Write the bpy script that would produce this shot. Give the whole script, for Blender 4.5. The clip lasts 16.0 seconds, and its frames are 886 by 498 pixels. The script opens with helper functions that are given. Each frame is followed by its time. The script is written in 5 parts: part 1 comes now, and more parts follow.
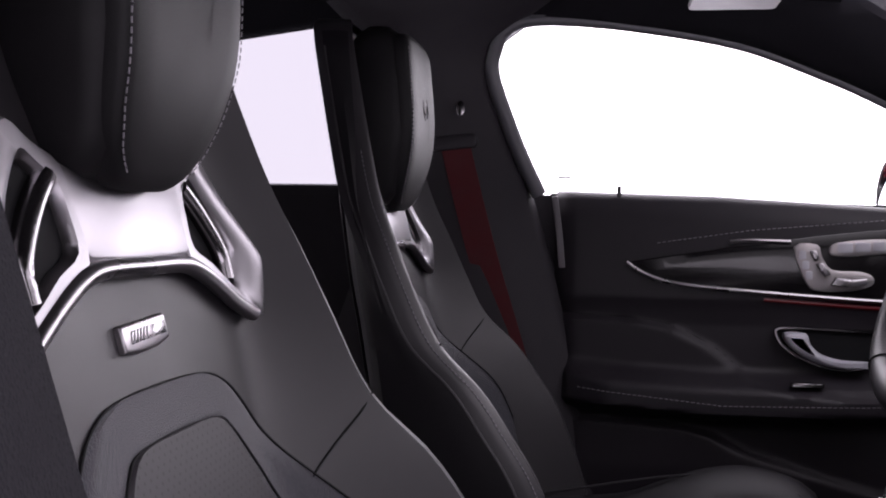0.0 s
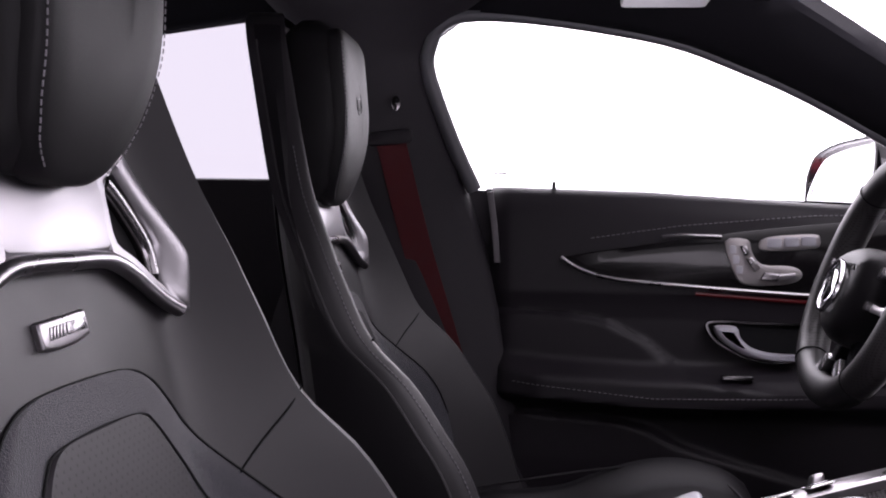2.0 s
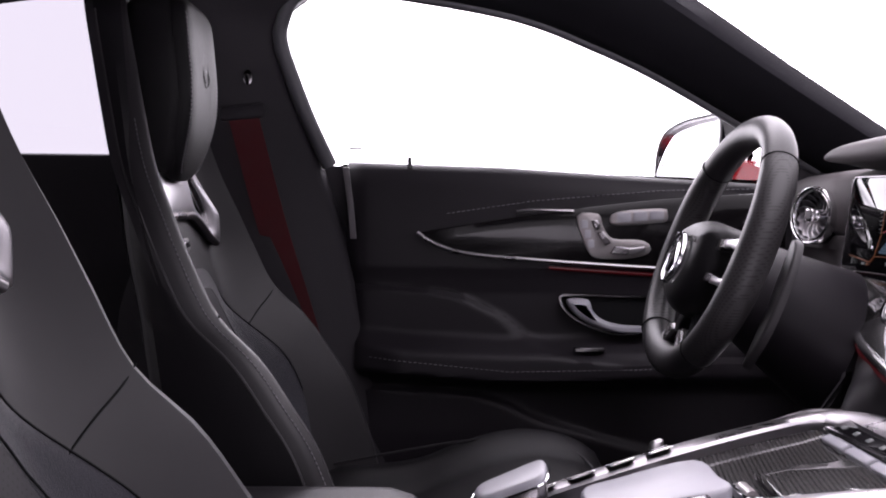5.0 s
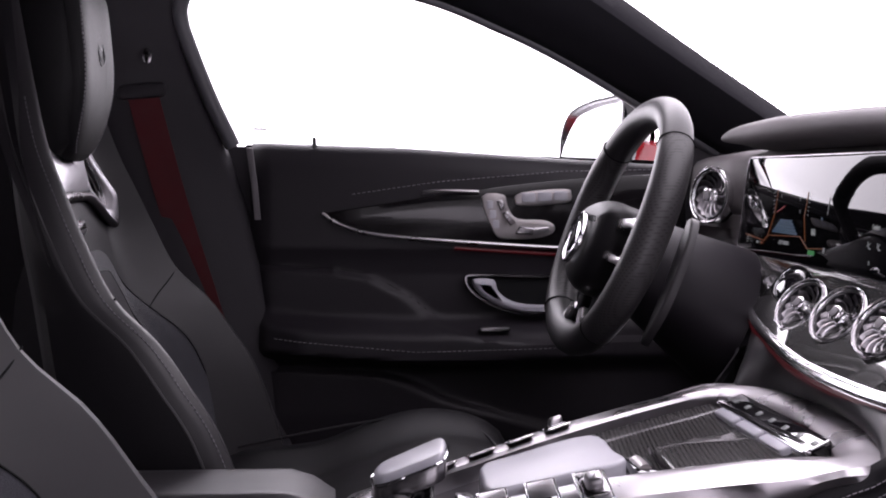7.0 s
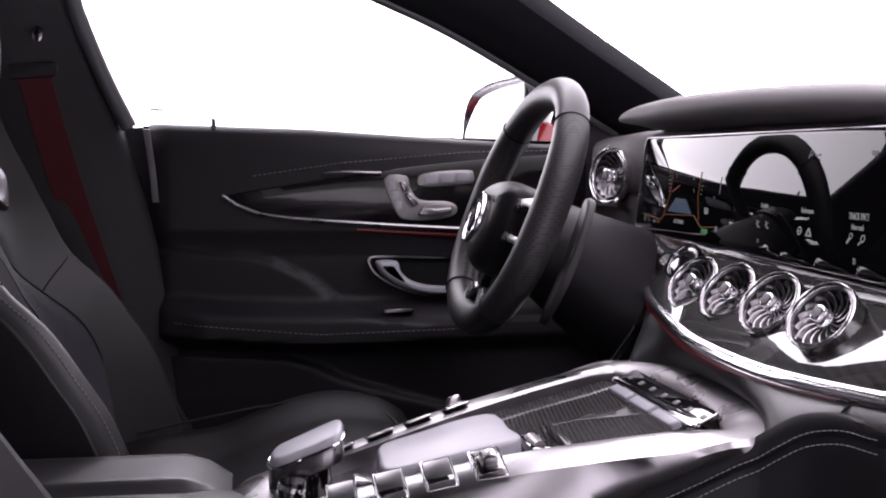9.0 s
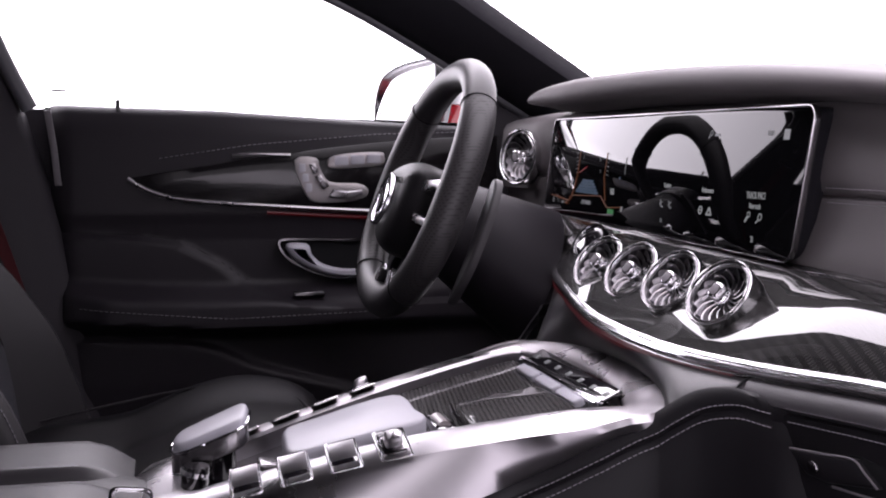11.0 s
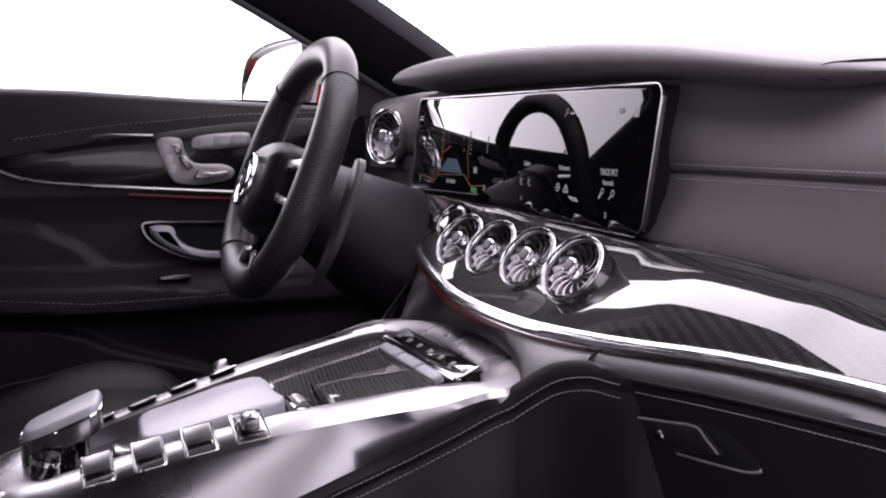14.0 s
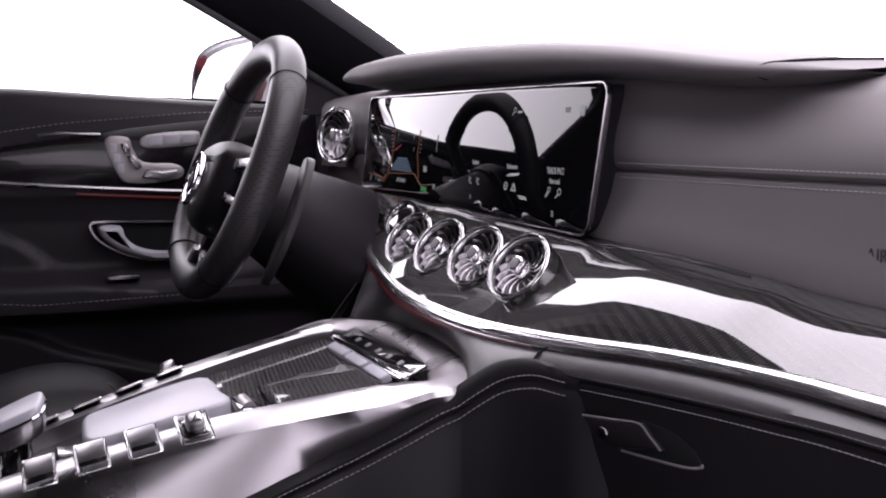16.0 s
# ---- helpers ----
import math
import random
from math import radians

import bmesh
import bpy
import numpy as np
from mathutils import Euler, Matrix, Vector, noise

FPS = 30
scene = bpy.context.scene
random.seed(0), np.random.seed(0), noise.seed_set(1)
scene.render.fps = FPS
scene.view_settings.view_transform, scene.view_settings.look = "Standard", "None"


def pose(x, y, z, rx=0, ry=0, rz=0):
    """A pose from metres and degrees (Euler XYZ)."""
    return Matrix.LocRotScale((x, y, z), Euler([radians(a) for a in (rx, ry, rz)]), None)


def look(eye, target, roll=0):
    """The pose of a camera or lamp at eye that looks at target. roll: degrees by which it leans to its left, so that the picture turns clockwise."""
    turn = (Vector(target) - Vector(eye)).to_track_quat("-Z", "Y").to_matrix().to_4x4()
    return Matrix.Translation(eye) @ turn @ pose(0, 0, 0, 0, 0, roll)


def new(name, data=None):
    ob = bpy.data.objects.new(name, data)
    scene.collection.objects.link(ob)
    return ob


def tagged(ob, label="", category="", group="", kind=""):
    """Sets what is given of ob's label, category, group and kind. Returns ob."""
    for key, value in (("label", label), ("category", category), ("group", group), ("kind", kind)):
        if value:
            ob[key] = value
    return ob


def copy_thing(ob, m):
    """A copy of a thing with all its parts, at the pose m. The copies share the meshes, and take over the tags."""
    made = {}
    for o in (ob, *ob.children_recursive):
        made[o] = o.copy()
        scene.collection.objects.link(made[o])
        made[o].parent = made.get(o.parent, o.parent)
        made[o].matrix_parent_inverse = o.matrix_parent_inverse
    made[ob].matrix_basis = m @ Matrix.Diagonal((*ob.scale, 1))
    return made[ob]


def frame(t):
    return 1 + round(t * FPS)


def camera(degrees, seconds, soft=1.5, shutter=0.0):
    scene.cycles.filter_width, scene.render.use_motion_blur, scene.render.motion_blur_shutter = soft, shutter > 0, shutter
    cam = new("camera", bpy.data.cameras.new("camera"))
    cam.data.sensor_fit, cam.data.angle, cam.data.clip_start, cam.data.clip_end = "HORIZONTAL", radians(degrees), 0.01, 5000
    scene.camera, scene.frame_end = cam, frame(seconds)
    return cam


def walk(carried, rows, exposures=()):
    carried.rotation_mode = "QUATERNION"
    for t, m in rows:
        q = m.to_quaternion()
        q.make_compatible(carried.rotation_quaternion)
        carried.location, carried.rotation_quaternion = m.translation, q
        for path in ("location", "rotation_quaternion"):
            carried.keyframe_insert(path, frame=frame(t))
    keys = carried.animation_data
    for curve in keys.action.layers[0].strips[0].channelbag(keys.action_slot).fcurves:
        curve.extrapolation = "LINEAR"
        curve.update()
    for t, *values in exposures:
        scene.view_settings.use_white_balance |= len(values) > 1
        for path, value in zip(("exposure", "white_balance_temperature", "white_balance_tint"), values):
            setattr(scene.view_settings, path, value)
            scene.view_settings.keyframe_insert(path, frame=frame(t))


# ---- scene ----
cam = camera(43.2, 16.0, soft=2.0)
PATH = [
    (0, (0.286, -0.987, 0.971), (-0.008, 0.99, 0.927), 0.8),
    (0.5, (0.288, -0.989, 0.971), (0.002, 0.99, 0.927), 0.8),
    (1, (0.289, -0.988, 0.971), (0.027, 0.994, 0.926), 0.8),
    (1.5, (0.292, -0.988, 0.971), (0.063, 0.998, 0.924), 0.8),
    (2, (0.296, -0.987, 0.971), (0.105, 1.003, 0.92), 0.8),
    (2.5, (0.3, -0.987, 0.969), (0.144, 1.006, 0.917), 0.7),
    (3, (0.304, -0.987, 0.969), (0.188, 1.009, 0.912), 0.7),
    (3.5, (0.308, -0.986, 0.968), (0.232, 1.012, 0.905), 0.6),
    (4, (0.312, -0.983, 0.968), (0.275, 1.015, 0.897), 0.6),
    (6.5, (0.331, -0.981, 0.964), (0.483, 1.01, 0.856), 0.5),
    (7, (0.335, -0.982, 0.964), (0.525, 1.005, 0.848), 0.5),
    (7.5, (0.338, -0.982, 0.964), (0.567, 1.001, 0.841), 0.5),
    (8, (0.342, -0.982, 0.963), (0.611, 0.996, 0.833), 0.5),
    (8.5, (0.346, -0.982, 0.963), (0.652, 0.989, 0.823), 0.4),
    (9, (0.351, -0.982, 0.962), (0.695, 0.982, 0.816), 0.3),
    (11.5, (0.369, -0.982, 0.958), (0.887, 0.941, 0.777), 0.2),
    (12, (0.373, -0.983, 0.957), (0.927, 0.929, 0.77), 0.2),
    (12.5, (0.376, -0.984, 0.957), (0.966, 0.918, 0.764), 0.2),
    (13, (0.381, -0.985, 0.956), (1.003, 0.906, 0.76), 0.1),
    (13.5, (0.384, -0.985, 0.956), (1.035, 0.895, 0.754), 0.1),
    (14, (0.387, -0.987, 0.956), (1.069, 0.882, 0.75), 0.0),
    (14.5, (0.391, -0.988, 0.956), (1.101, 0.87, 0.749), -0.0),
    (15, (0.394, -0.989, 0.956), (1.127, 0.86, 0.748), -0.1),
    (15.5, (0.395, -0.99, 0.956), (1.143, 0.853, 0.748), -0.1),
    (16, (0.396, -0.99, 0.956), (1.148, 0.851, 0.748), -0.0),
]
walk(cam, [(t, look(eye, target, roll)) for t, eye, target, roll in PATH])

# ---- light ----
world = bpy.data.worlds.new("studio")
scene.world = world
world.use_nodes = True
wn, wl = world.node_tree.nodes, world.node_tree.links
wn["Background"].inputs[0].default_value = (1.03, 0.94, 1.06, 1)
# white studio: bright wall on the driver's side, lit ceiling, softer walls before and behind the car
wtc, wsp = wn.new("ShaderNodeTexCoord"), wn.new("ShaderNodeSeparateXYZ")
wl.new(wtc.outputs["Generated"], wsp.inputs[0])
wsum = None
for axis, low, high, gain in (("Y", 0.32, 0.85, 6.6), ("Z", 0.25, 0.80, 3.6), ("X", -0.3, -0.9, 1.2), ("X", 0.3, 0.9, 0.4)):
    ramp = wn.new("ShaderNodeMapRange")
    ramp.interpolation_type = "SMOOTHSTEP"
    ramp.inputs["From Min"].default_value, ramp.inputs["From Max"].default_value = low, high
    ramp.inputs["To Min"].default_value, ramp.inputs["To Max"].default_value = 0.0, gain
    wl.new(wsp.outputs[axis], ramp.inputs["Value"])
    add = wn.new("ShaderNodeMath")
    add.inputs[0].default_value = 0.65
    if wsum:
        wl.new(wsum, add.inputs[0])
    wl.new(ramp.outputs[0], add.inputs[1])
    wsum = add.outputs[0]
wl.new(wsum, wn["Background"].inputs[1])
scene.view_settings.exposure = 0.0


# ---- materials ----
def material(name, color, rough=0.5, metal=0.0, spec=0.5, coat=0.0, grain=0.0, grain_scale=400.0, vary=0.0, vary_scale=9.0, coat_rough=0.03, sheen=0.0):
    m = bpy.data.materials.new(name)
    m.use_nodes = True
    nt = m.node_tree
    b = nt.nodes["Principled BSDF"]
    b.inputs["Base Color"].default_value = (*color, 1)
    b.inputs["Roughness"].default_value = rough
    b.inputs["Metallic"].default_value = metal
    b.inputs["Specular IOR Level"].default_value = spec
    b.inputs["Coat Weight"].default_value = coat
    b.inputs["Coat Roughness"].default_value = coat_rough
    b.inputs["Sheen Weight"].default_value = sheen
    tc = nt.nodes.new("ShaderNodeTexCoord")
    if vary:
        n = nt.nodes.new("ShaderNodeTexNoise")
        n.inputs["Scale"].default_value = vary_scale
        n.inputs["Detail"].default_value = 5
        nt.links.new(tc.outputs["Object"], n.inputs["Vector"])
        r = nt.nodes.new("ShaderNodeMapRange")
        r.inputs["From Min"].default_value, r.inputs["From Max"].default_value = 0.3, 0.7
        r.inputs["To Min"].default_value, r.inputs["To Max"].default_value = max(0.02, rough - vary), rough + vary
        nt.links.new(n.outputs["Fac"], r.inputs["Value"])
        nt.links.new(r.outputs[0], b.inputs["Roughness"])
        mx = nt.nodes.new("ShaderNodeMix")
        mx.data_type = "RGBA"
        mx.inputs[6].default_value = (*[c * 0.8 for c in color], 1)
        mx.inputs[7].default_value = (*[min(1, c * 1.2) for c in color], 1)
        nt.links.new(n.outputs["Fac"], mx.inputs[0])
        nt.links.new(mx.outputs[2], b.inputs["Base Color"])
    if grain:
        v = nt.nodes.new("ShaderNodeTexVoronoi")
        v.inputs["Scale"].default_value = grain_scale
        nt.links.new(tc.outputs["Object"], v.inputs["Vector"])
        bp = nt.nodes.new("ShaderNodeBump")
        bp.inputs["Strength"].default_value = grain
        bp.inputs["Distance"].default_value = 0.001
        nt.links.new(v.outputs["Distance"], bp.inputs["Height"])
        nt.links.new(bp.outputs["Normal"], b.inputs["Normal"])
    return m


def math_node(nt, op, a, b=None):
    n = nt.nodes.new("ShaderNodeMath")
    n.operation = op
    for i, v in enumerate((a, b)):
        if v is None:
            continue
        if isinstance(v, (int, float)):
            n.inputs[i].default_value = v
        else:
            nt.links.new(v, n.inputs[i])
    return n.outputs[0]


def carbon_material(name, size, axes, dark=0.004, light=0.045, coat=1.0, step=4.0):
    """Twill (step 4) or plain (step 2) carbon weave of the given tow width under clear lacquer, on two object axes."""
    m = material(name, (0.02, 0.02, 0.02), 0.55, 0.0, 0.06, coat, coat_rough=0.02)
    nt = m.node_tree
    b = nt.nodes["Principled BSDF"]
    b.inputs["Coat IOR"].default_value = 1.65
    tc = nt.nodes.new("ShaderNodeTexCoord")
    sp = nt.nodes.new("ShaderNodeSeparateXYZ")
    nt.links.new(tc.outputs["Object"], sp.inputs[0])
    p, q = sp.outputs[axes[0]], sp.outputs[axes[1]]
    u = math_node(nt, "DIVIDE", math_node(nt, "ADD", p, math_node(nt, "MULTIPLY", q, 0.75)), size * 1.25)
    v = math_node(nt, "DIVIDE", math_node(nt, "SUBTRACT", math_node(nt, "MULTIPLY", p, 0.75), q), size * 1.25)
    fu, fv = math_node(nt, "FLOOR", u), math_node(nt, "FLOOR", v)
    d = math_node(nt, "FLOORED_MODULO", math_node(nt, "ADD", fu, fv), step)
    warp = math_node(nt, "LESS_THAN", d, step / 2 - 0.5)
    cu = math_node(nt, "ABSOLUTE", math_node(nt, "SUBTRACT", math_node(nt, "FRACT", u), 0.5))
    cv = math_node(nt, "ABSOLUTE", math_node(nt, "SUBTRACT", math_node(nt, "FRACT", v), 0.5))
    edge = math_node(nt, "ADD", math_node(nt, "MULTIPLY", warp, cu), math_node(nt, "MULTIPLY", math_node(nt, "SUBTRACT", 1.0, warp), cv))
    fade = math_node(nt, "SUBTRACT", 1.0, math_node(nt, "MULTIPLY", edge, 1.2))
    fac = math_node(nt, "MULTIPLY", math_node(nt, "ADD", math_node(nt, "MULTIPLY", warp, 0.85), 0.12), fade)
    mx = nt.nodes.new("ShaderNodeMix")
    mx.data_type = "RGBA"
    mx.inputs[6].default_value = (dark, dark, dark, 1)
    mx.inputs[7].default_value = (light, light * 0.95, light * 0.95, 1)
    nt.links.new(fac, mx.inputs[0])
    nt.links.new(mx.outputs[2], b.inputs["Base Color"])
    bp = nt.nodes.new("ShaderNodeBump")
    bp.inputs["Strength"].default_value = 0.25
    bp.inputs["Distance"].default_value = 0.0004
    nt.links.new(fac, bp.inputs["Height"])
    nt.links.new(bp.outputs["Normal"], b.inputs["Normal"])
    return m


def perforated_material(name, color, pitch, axes, rough=0.5, wide=1.0):
    """Leather with a staggered grid of small punched holes."""
    m = material(name, color, rough)
    nt = m.node_tree
    b = nt.nodes["Principled BSDF"]
    tc = nt.nodes.new("ShaderNodeTexCoord")
    sp = nt.nodes.new("ShaderNodeSeparateXYZ")
    nt.links.new(tc.outputs["Object"], sp.inputs[0])
    u = math_node(nt, "DIVIDE", sp.outputs[axes[0]], pitch * wide)
    v = math_node(nt, "DIVIDE", sp.outputs[axes[1]], pitch)
    odd = math_node(nt, "FLOORED_MODULO", math_node(nt, "FLOOR", v), 2.0)
    u2 = math_node(nt, "ADD", u, math_node(nt, "MULTIPLY", odd, 0.5))
    du = math_node(nt, "MULTIPLY", math_node(nt, "SUBTRACT", math_node(nt, "FRACT", u2), 0.5), wide)
    dv = math_node(nt, "SUBTRACT", math_node(nt, "FRACT", v), 0.5)
    r = math_node(nt, "SQRT", math_node(nt, "ADD", math_node(nt, "MULTIPLY", du, du), math_node(nt, "MULTIPLY", dv, dv)))
    hole = math_node(nt, "GREATER_THAN", r, 0.24)
    mx = nt.nodes.new("ShaderNodeMix")
    mx.data_type = "RGBA"
    mx.inputs[6].default_value = (0.002, 0.002, 0.002, 1)
    mx.inputs[7].default_value = (*color, 1)
    nt.links.new(hole, mx.inputs[0])
    nt.links.new(mx.outputs[2], b.inputs["Base Color"])
    bp = nt.nodes.new("ShaderNodeBump")
    bp.inputs["Strength"].default_value = 0.25
    bp.inputs["Distance"].default_value = 0.0006
    nt.links.new(hole, bp.inputs["Height"])
    nt.links.new(bp.outputs["Normal"], b.inputs["Normal"])
    return m


def glass_material(name, tint):
    m = bpy.data.materials.new(name)
    m.use_nodes = True
    nt = m.node_tree
    nt.nodes.remove(nt.nodes["Principled BSDF"])
    tr, gl, mix, fr = (nt.nodes.new(k) for k in ("ShaderNodeBsdfTransparent", "ShaderNodeBsdfGlossy", "ShaderNodeMixShader", "ShaderNodeFresnel"))
    tr.inputs[0].default_value = (*tint, 1)
    gl.inputs["Roughness"].default_value = 0.02
    fr.inputs["IOR"].default_value = 1.2
    nt.links.new(fr.outputs[0], mix.inputs[0])
    nt.links.new(tr.outputs[0], mix.inputs[1])
    nt.links.new(gl.outputs[0], mix.inputs[2])
    nt.links.new(mix.outputs[0], nt.nodes["Material Output"].inputs[0])
    return m


def glow_material(name, color, strength):
    m = material(name, (0, 0, 0), 0.4)
    b = m.node_tree.nodes["Principled BSDF"]
    b.inputs["Emission Color"].default_value = (*color, 1)
    b.inputs["Emission Strength"].default_value = strength
    return m


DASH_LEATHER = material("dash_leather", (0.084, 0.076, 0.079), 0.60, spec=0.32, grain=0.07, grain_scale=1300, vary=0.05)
LEATHER = material("black_leather", (0.024, 0.022, 0.025), 0.43, spec=0.5, grain=0.07, grain_scale=1300, vary=0.05)
# black leather again, darker: shade on sides and low parts is in its colour
SHADED_LEATHER = material("black_leather_shaded", (0.008, 0.0072, 0.0088), 0.50, spec=0.25, grain=0.07, grain_scale=1300, vary=0.05)
DOOR_LEATHER = material("black_door_leather", (0.015, 0.0128, 0.0165), 0.52, spec=0.28, grain=0.07, grain_scale=1300, vary=0.05)
LEATHER_SOFT = material("grey_black_leather", (0.0162, 0.0148, 0.0172), 0.46, spec=0.42, grain=0.07, grain_scale=1300, vary=0.05)
# seat leather darkened: the roof's shade on the headrest is in its colour
HEAD_LEATHER_SHADED = material("headrest_leather_shaded", (0.007, 0.0065, 0.0075), 0.58, spec=0.2, grain=0.08, grain_scale=1300, vary=0.05)
SUEDE = material("black_suede", (0.034, 0.034, 0.042), 0.95, spec=0.15, grain=0.5, grain_scale=1200, vary=0.22, vary_scale=260, sheen=0.5)
PERF_SEAT = perforated_material("perforated_leather", (0.028, 0.0255, 0.030), 0.0042, (1, 2), wide=1.9)
PERF_RIM = perforated_material("perforated_rim_leather", (0.026, 0.024, 0.026), 0.0034, (1, 2), 0.45)
PLASTIC = material("black_soft_plastic", (0.022, 0.0195, 0.024), 0.6, spec=0.3, grain=0.25, grain_scale=900, vary=0.06)
# dark seams, and flat sheets whose colour stands for the shade in hollows
DARK = material("dark_seam_and_shade", (0.006, 0.006, 0.007), 0.8, spec=0.2, vary=0.05)
LINING = material("black_fabric_lining", (0.012, 0.0115, 0.014), 0.95, spec=0.1, grain=0.4, grain_scale=900, vary=0.03)
CARPET = material("black_carpet", (0.024, 0.023, 0.026), 1.0, spec=0.05, grain=0.8, grain_scale=600, vary=0.02)
PIANO = material("piano_black", (0.008, 0.007, 0.009), 0.06, coat=1.0, vary=0.02)
SATIN = material("satin_silver", (0.36, 0.345, 0.36), 0.30, metal=1.0, vary=0.05, vary_scale=14)
SATIN_BRIGHT = material("bright_satin_silver", (0.88, 0.87, 0.89), 0.22, metal=1.0, vary=0.04, vary_scale=20)
SEAT_SATIN = material("satin_seat_metal", (0.27, 0.26, 0.275), 0.36, metal=1.0, vary=0.05, vary_scale=14)
CHROME = material("polished_chrome", (0.78, 0.78, 0.80), 0.09, metal=1.0, vary=0.03, vary_scale=30)
DARK_CHROME = material("smoked_chrome", (0.24, 0.23, 0.24), 0.2, metal=1.0, vary=0.05, vary_scale=30)
SILVER_PAINT = material("light_silver_plastic", (0.38, 0.375, 0.415), 0.38, spec=0.5, vary=0.04, vary_scale=20)
EDGE_GREY = material("dull_grey_metal", (0.14, 0.13, 0.14), 0.5, vary=0.05, vary_scale=40)
KEY_GREY = material("warm_silver_keys", (0.34, 0.32, 0.32), 0.35, metal=0.6, vary=0.04, vary_scale=30)
THREAD = material("grey_thread", (0.20, 0.19, 0.21), 0.8, vary=0.05, vary_scale=200)
RED_BELT = material("red_webbing", (0.075, 0.005, 0.008), 0.8, grain=0.5, grain_scale=1500, vary=0.05, vary_scale=40)
RED_PAINT = material("red_car_paint", (0.30, 0.008, 0.016), 0.22, coat=1.0, vary=0.02)
RED_STRIP = glow_material("red_light_strip", (0.5, 0.01, 0.03), 0.07)
CARBON = carbon_material("carbon_lacquered", 0.0020, (0, 1), dark=0.002, light=0.026)
CARBON_FINE = carbon_material("carbon_console", 0.0030, (0, 1), dark=0.002, light=0.050, coat=0.6, step=2.0)
WOOD_BLACK = material("gloss_black_door_trim", (0.008, 0.007, 0.008), 0.16, spec=0.3, coat=0.25, vary=0.08, vary_scale=7)
SCREEN = material("display_glass", (0.002, 0.002, 0.0025), 0.02, spec=0.2, coat=0.2, coat_rough=0.0)
MIRROR = material("mirror_glass", (0.92, 0.92, 0.93), 0.01, metal=1.0)
GLASS = glass_material("clear_glass", (0.96, 0.97, 0.97))
PRIVACY = glass_material("tinted_glass", (0.120, 0.120, 0.127))
GROUND = material("studio_floor_paint", (0.72, 0.71, 0.73), 0.5, vary=0.05, vary_scale=1.5)
TEXT_WHITE = glow_material("lit_white_text", (0.9, 0.9, 0.95), 0.22)
TEXT_DIM = glow_material("lit_grey_text", (0.6, 0.6, 0.66), 0.20)
TEXT_ORANGE = glow_material("lit_orange_line", (0.75, 0.22, 0.06), 0.13)
TEXT_BLUE = glow_material("lit_blue_field", (0.10, 0.22, 0.40), 0.16)
TEXT_GREEN = glow_material("lit_green_mark", (0.08, 0.6, 0.15), 0.2)
TEXT_RED = glow_material("lit_red_mark", (0.8, 0.06, 0.08), 0.2)


# ---- mesh helpers ----
def thing(name, label, category, at=(0, 0, 0), group="", kind=""):
    ob = new(name)
    ob.location = at
    return tagged(ob, label, category, group, kind)


def part(name, bm, mat, parent=None, label="", flat=False):
    bmesh.ops.recalc_face_normals(bm, faces=bm.faces[:])
    me = bpy.data.meshes.new(name)
    bm.to_mesh(me)
    bm.free()
    if not flat:
        me.polygons.foreach_set("use_smooth", [True] * len(me.polygons))
        me.set_sharp_from_angle(angle=radians(42))
    me.materials.append(mat)
    ob = new(name, me)
    if parent:
        ob.parent = parent
        if parent.type == "EMPTY":
            ob.matrix_parent_inverse = Matrix.Translation(-parent.location)
    if label:
        ob["label"] = label
    return ob


def loft(rows, ring=False, caps=False, shut=False):
    """A skin over rows of points. ring: each row closes; shut: last row joins the first."""
    bm = bmesh.new()
    vs = [[bm.verts.new(p) for p in r] for r in rows]
    n = len(rows[0])
    pairs = list(zip(vs, vs[1:])) + ([(vs[-1], vs[0])] if shut else [])
    for a, b in pairs:
        for i in range(n if ring else n - 1):
            j = (i + 1) % n
            bm.faces.new((a[i], a[j], b[j], b[i]))
    if caps and ring:
        bm.faces.new(vs[0])
        bm.faces.new(vs[-1])
    return bm


def smooth(pts, n=8, shut=False):
    """Catmull-Rom through points, n steps a span."""
    p = [Vector(q) for q in pts]
    m = len(p)
    out = []
    for i in range(m if shut else m - 1):
        if shut:
            a, b, c, d = p[i - 1], p[i], p[(i + 1) % m], p[(i + 2) % m]
        else:
            a, b, c, d = p[max(i - 1, 0)], p[i], p[i + 1], p[min(i + 2, m - 1)]
        for k in range(n):
            t = k / n
            out.append(0.5 * ((2 * b) + (c - a) * t + (2 * a - 5 * b + 4 * c - d) * t * t + (3 * b - 3 * c + d - a) * t ** 3))
    if not shut:
        out.append(p[-1])
    return out


def table(xs, ys):
    """A smooth function through the given stops."""
    pts = smooth([(x, y, 0) for x, y in zip(xs, ys)], 10)
    px, py = [q.x for q in pts], [q.y for q in pts]
    return lambda v: float(np.interp(v, px, py))


def tube(path, r, n=10, shut=False, caps=True, flat=1.0, up=(0, 0, 1)):
    """A round or flattened rod along a path; r may be a list."""
    p = [Vector(q) for q in path]
    rows = []
    for i, q in enumerate(p):
        a = p[i - 1] if (i or shut) else p[i]
        b = p[(i + 1) % len(p)] if (i < len(p) - 1 or shut) else p[i]
        d = (b - a).normalized()
        s = d.cross(Vector(up))
        s = s.normalized() if s.length > 1e-5 else d.orthogonal().normalized()
        w = s.cross(d)
        k = r[i] if isinstance(r, (list, tuple)) else r
        rows.append([q + k * (math.cos(2 * math.pi * j / n) * s + flat * math.sin(2 * math.pi * j / n) * w) for j in range(n)])
    return loft(rows, True, caps and not shut, shut)


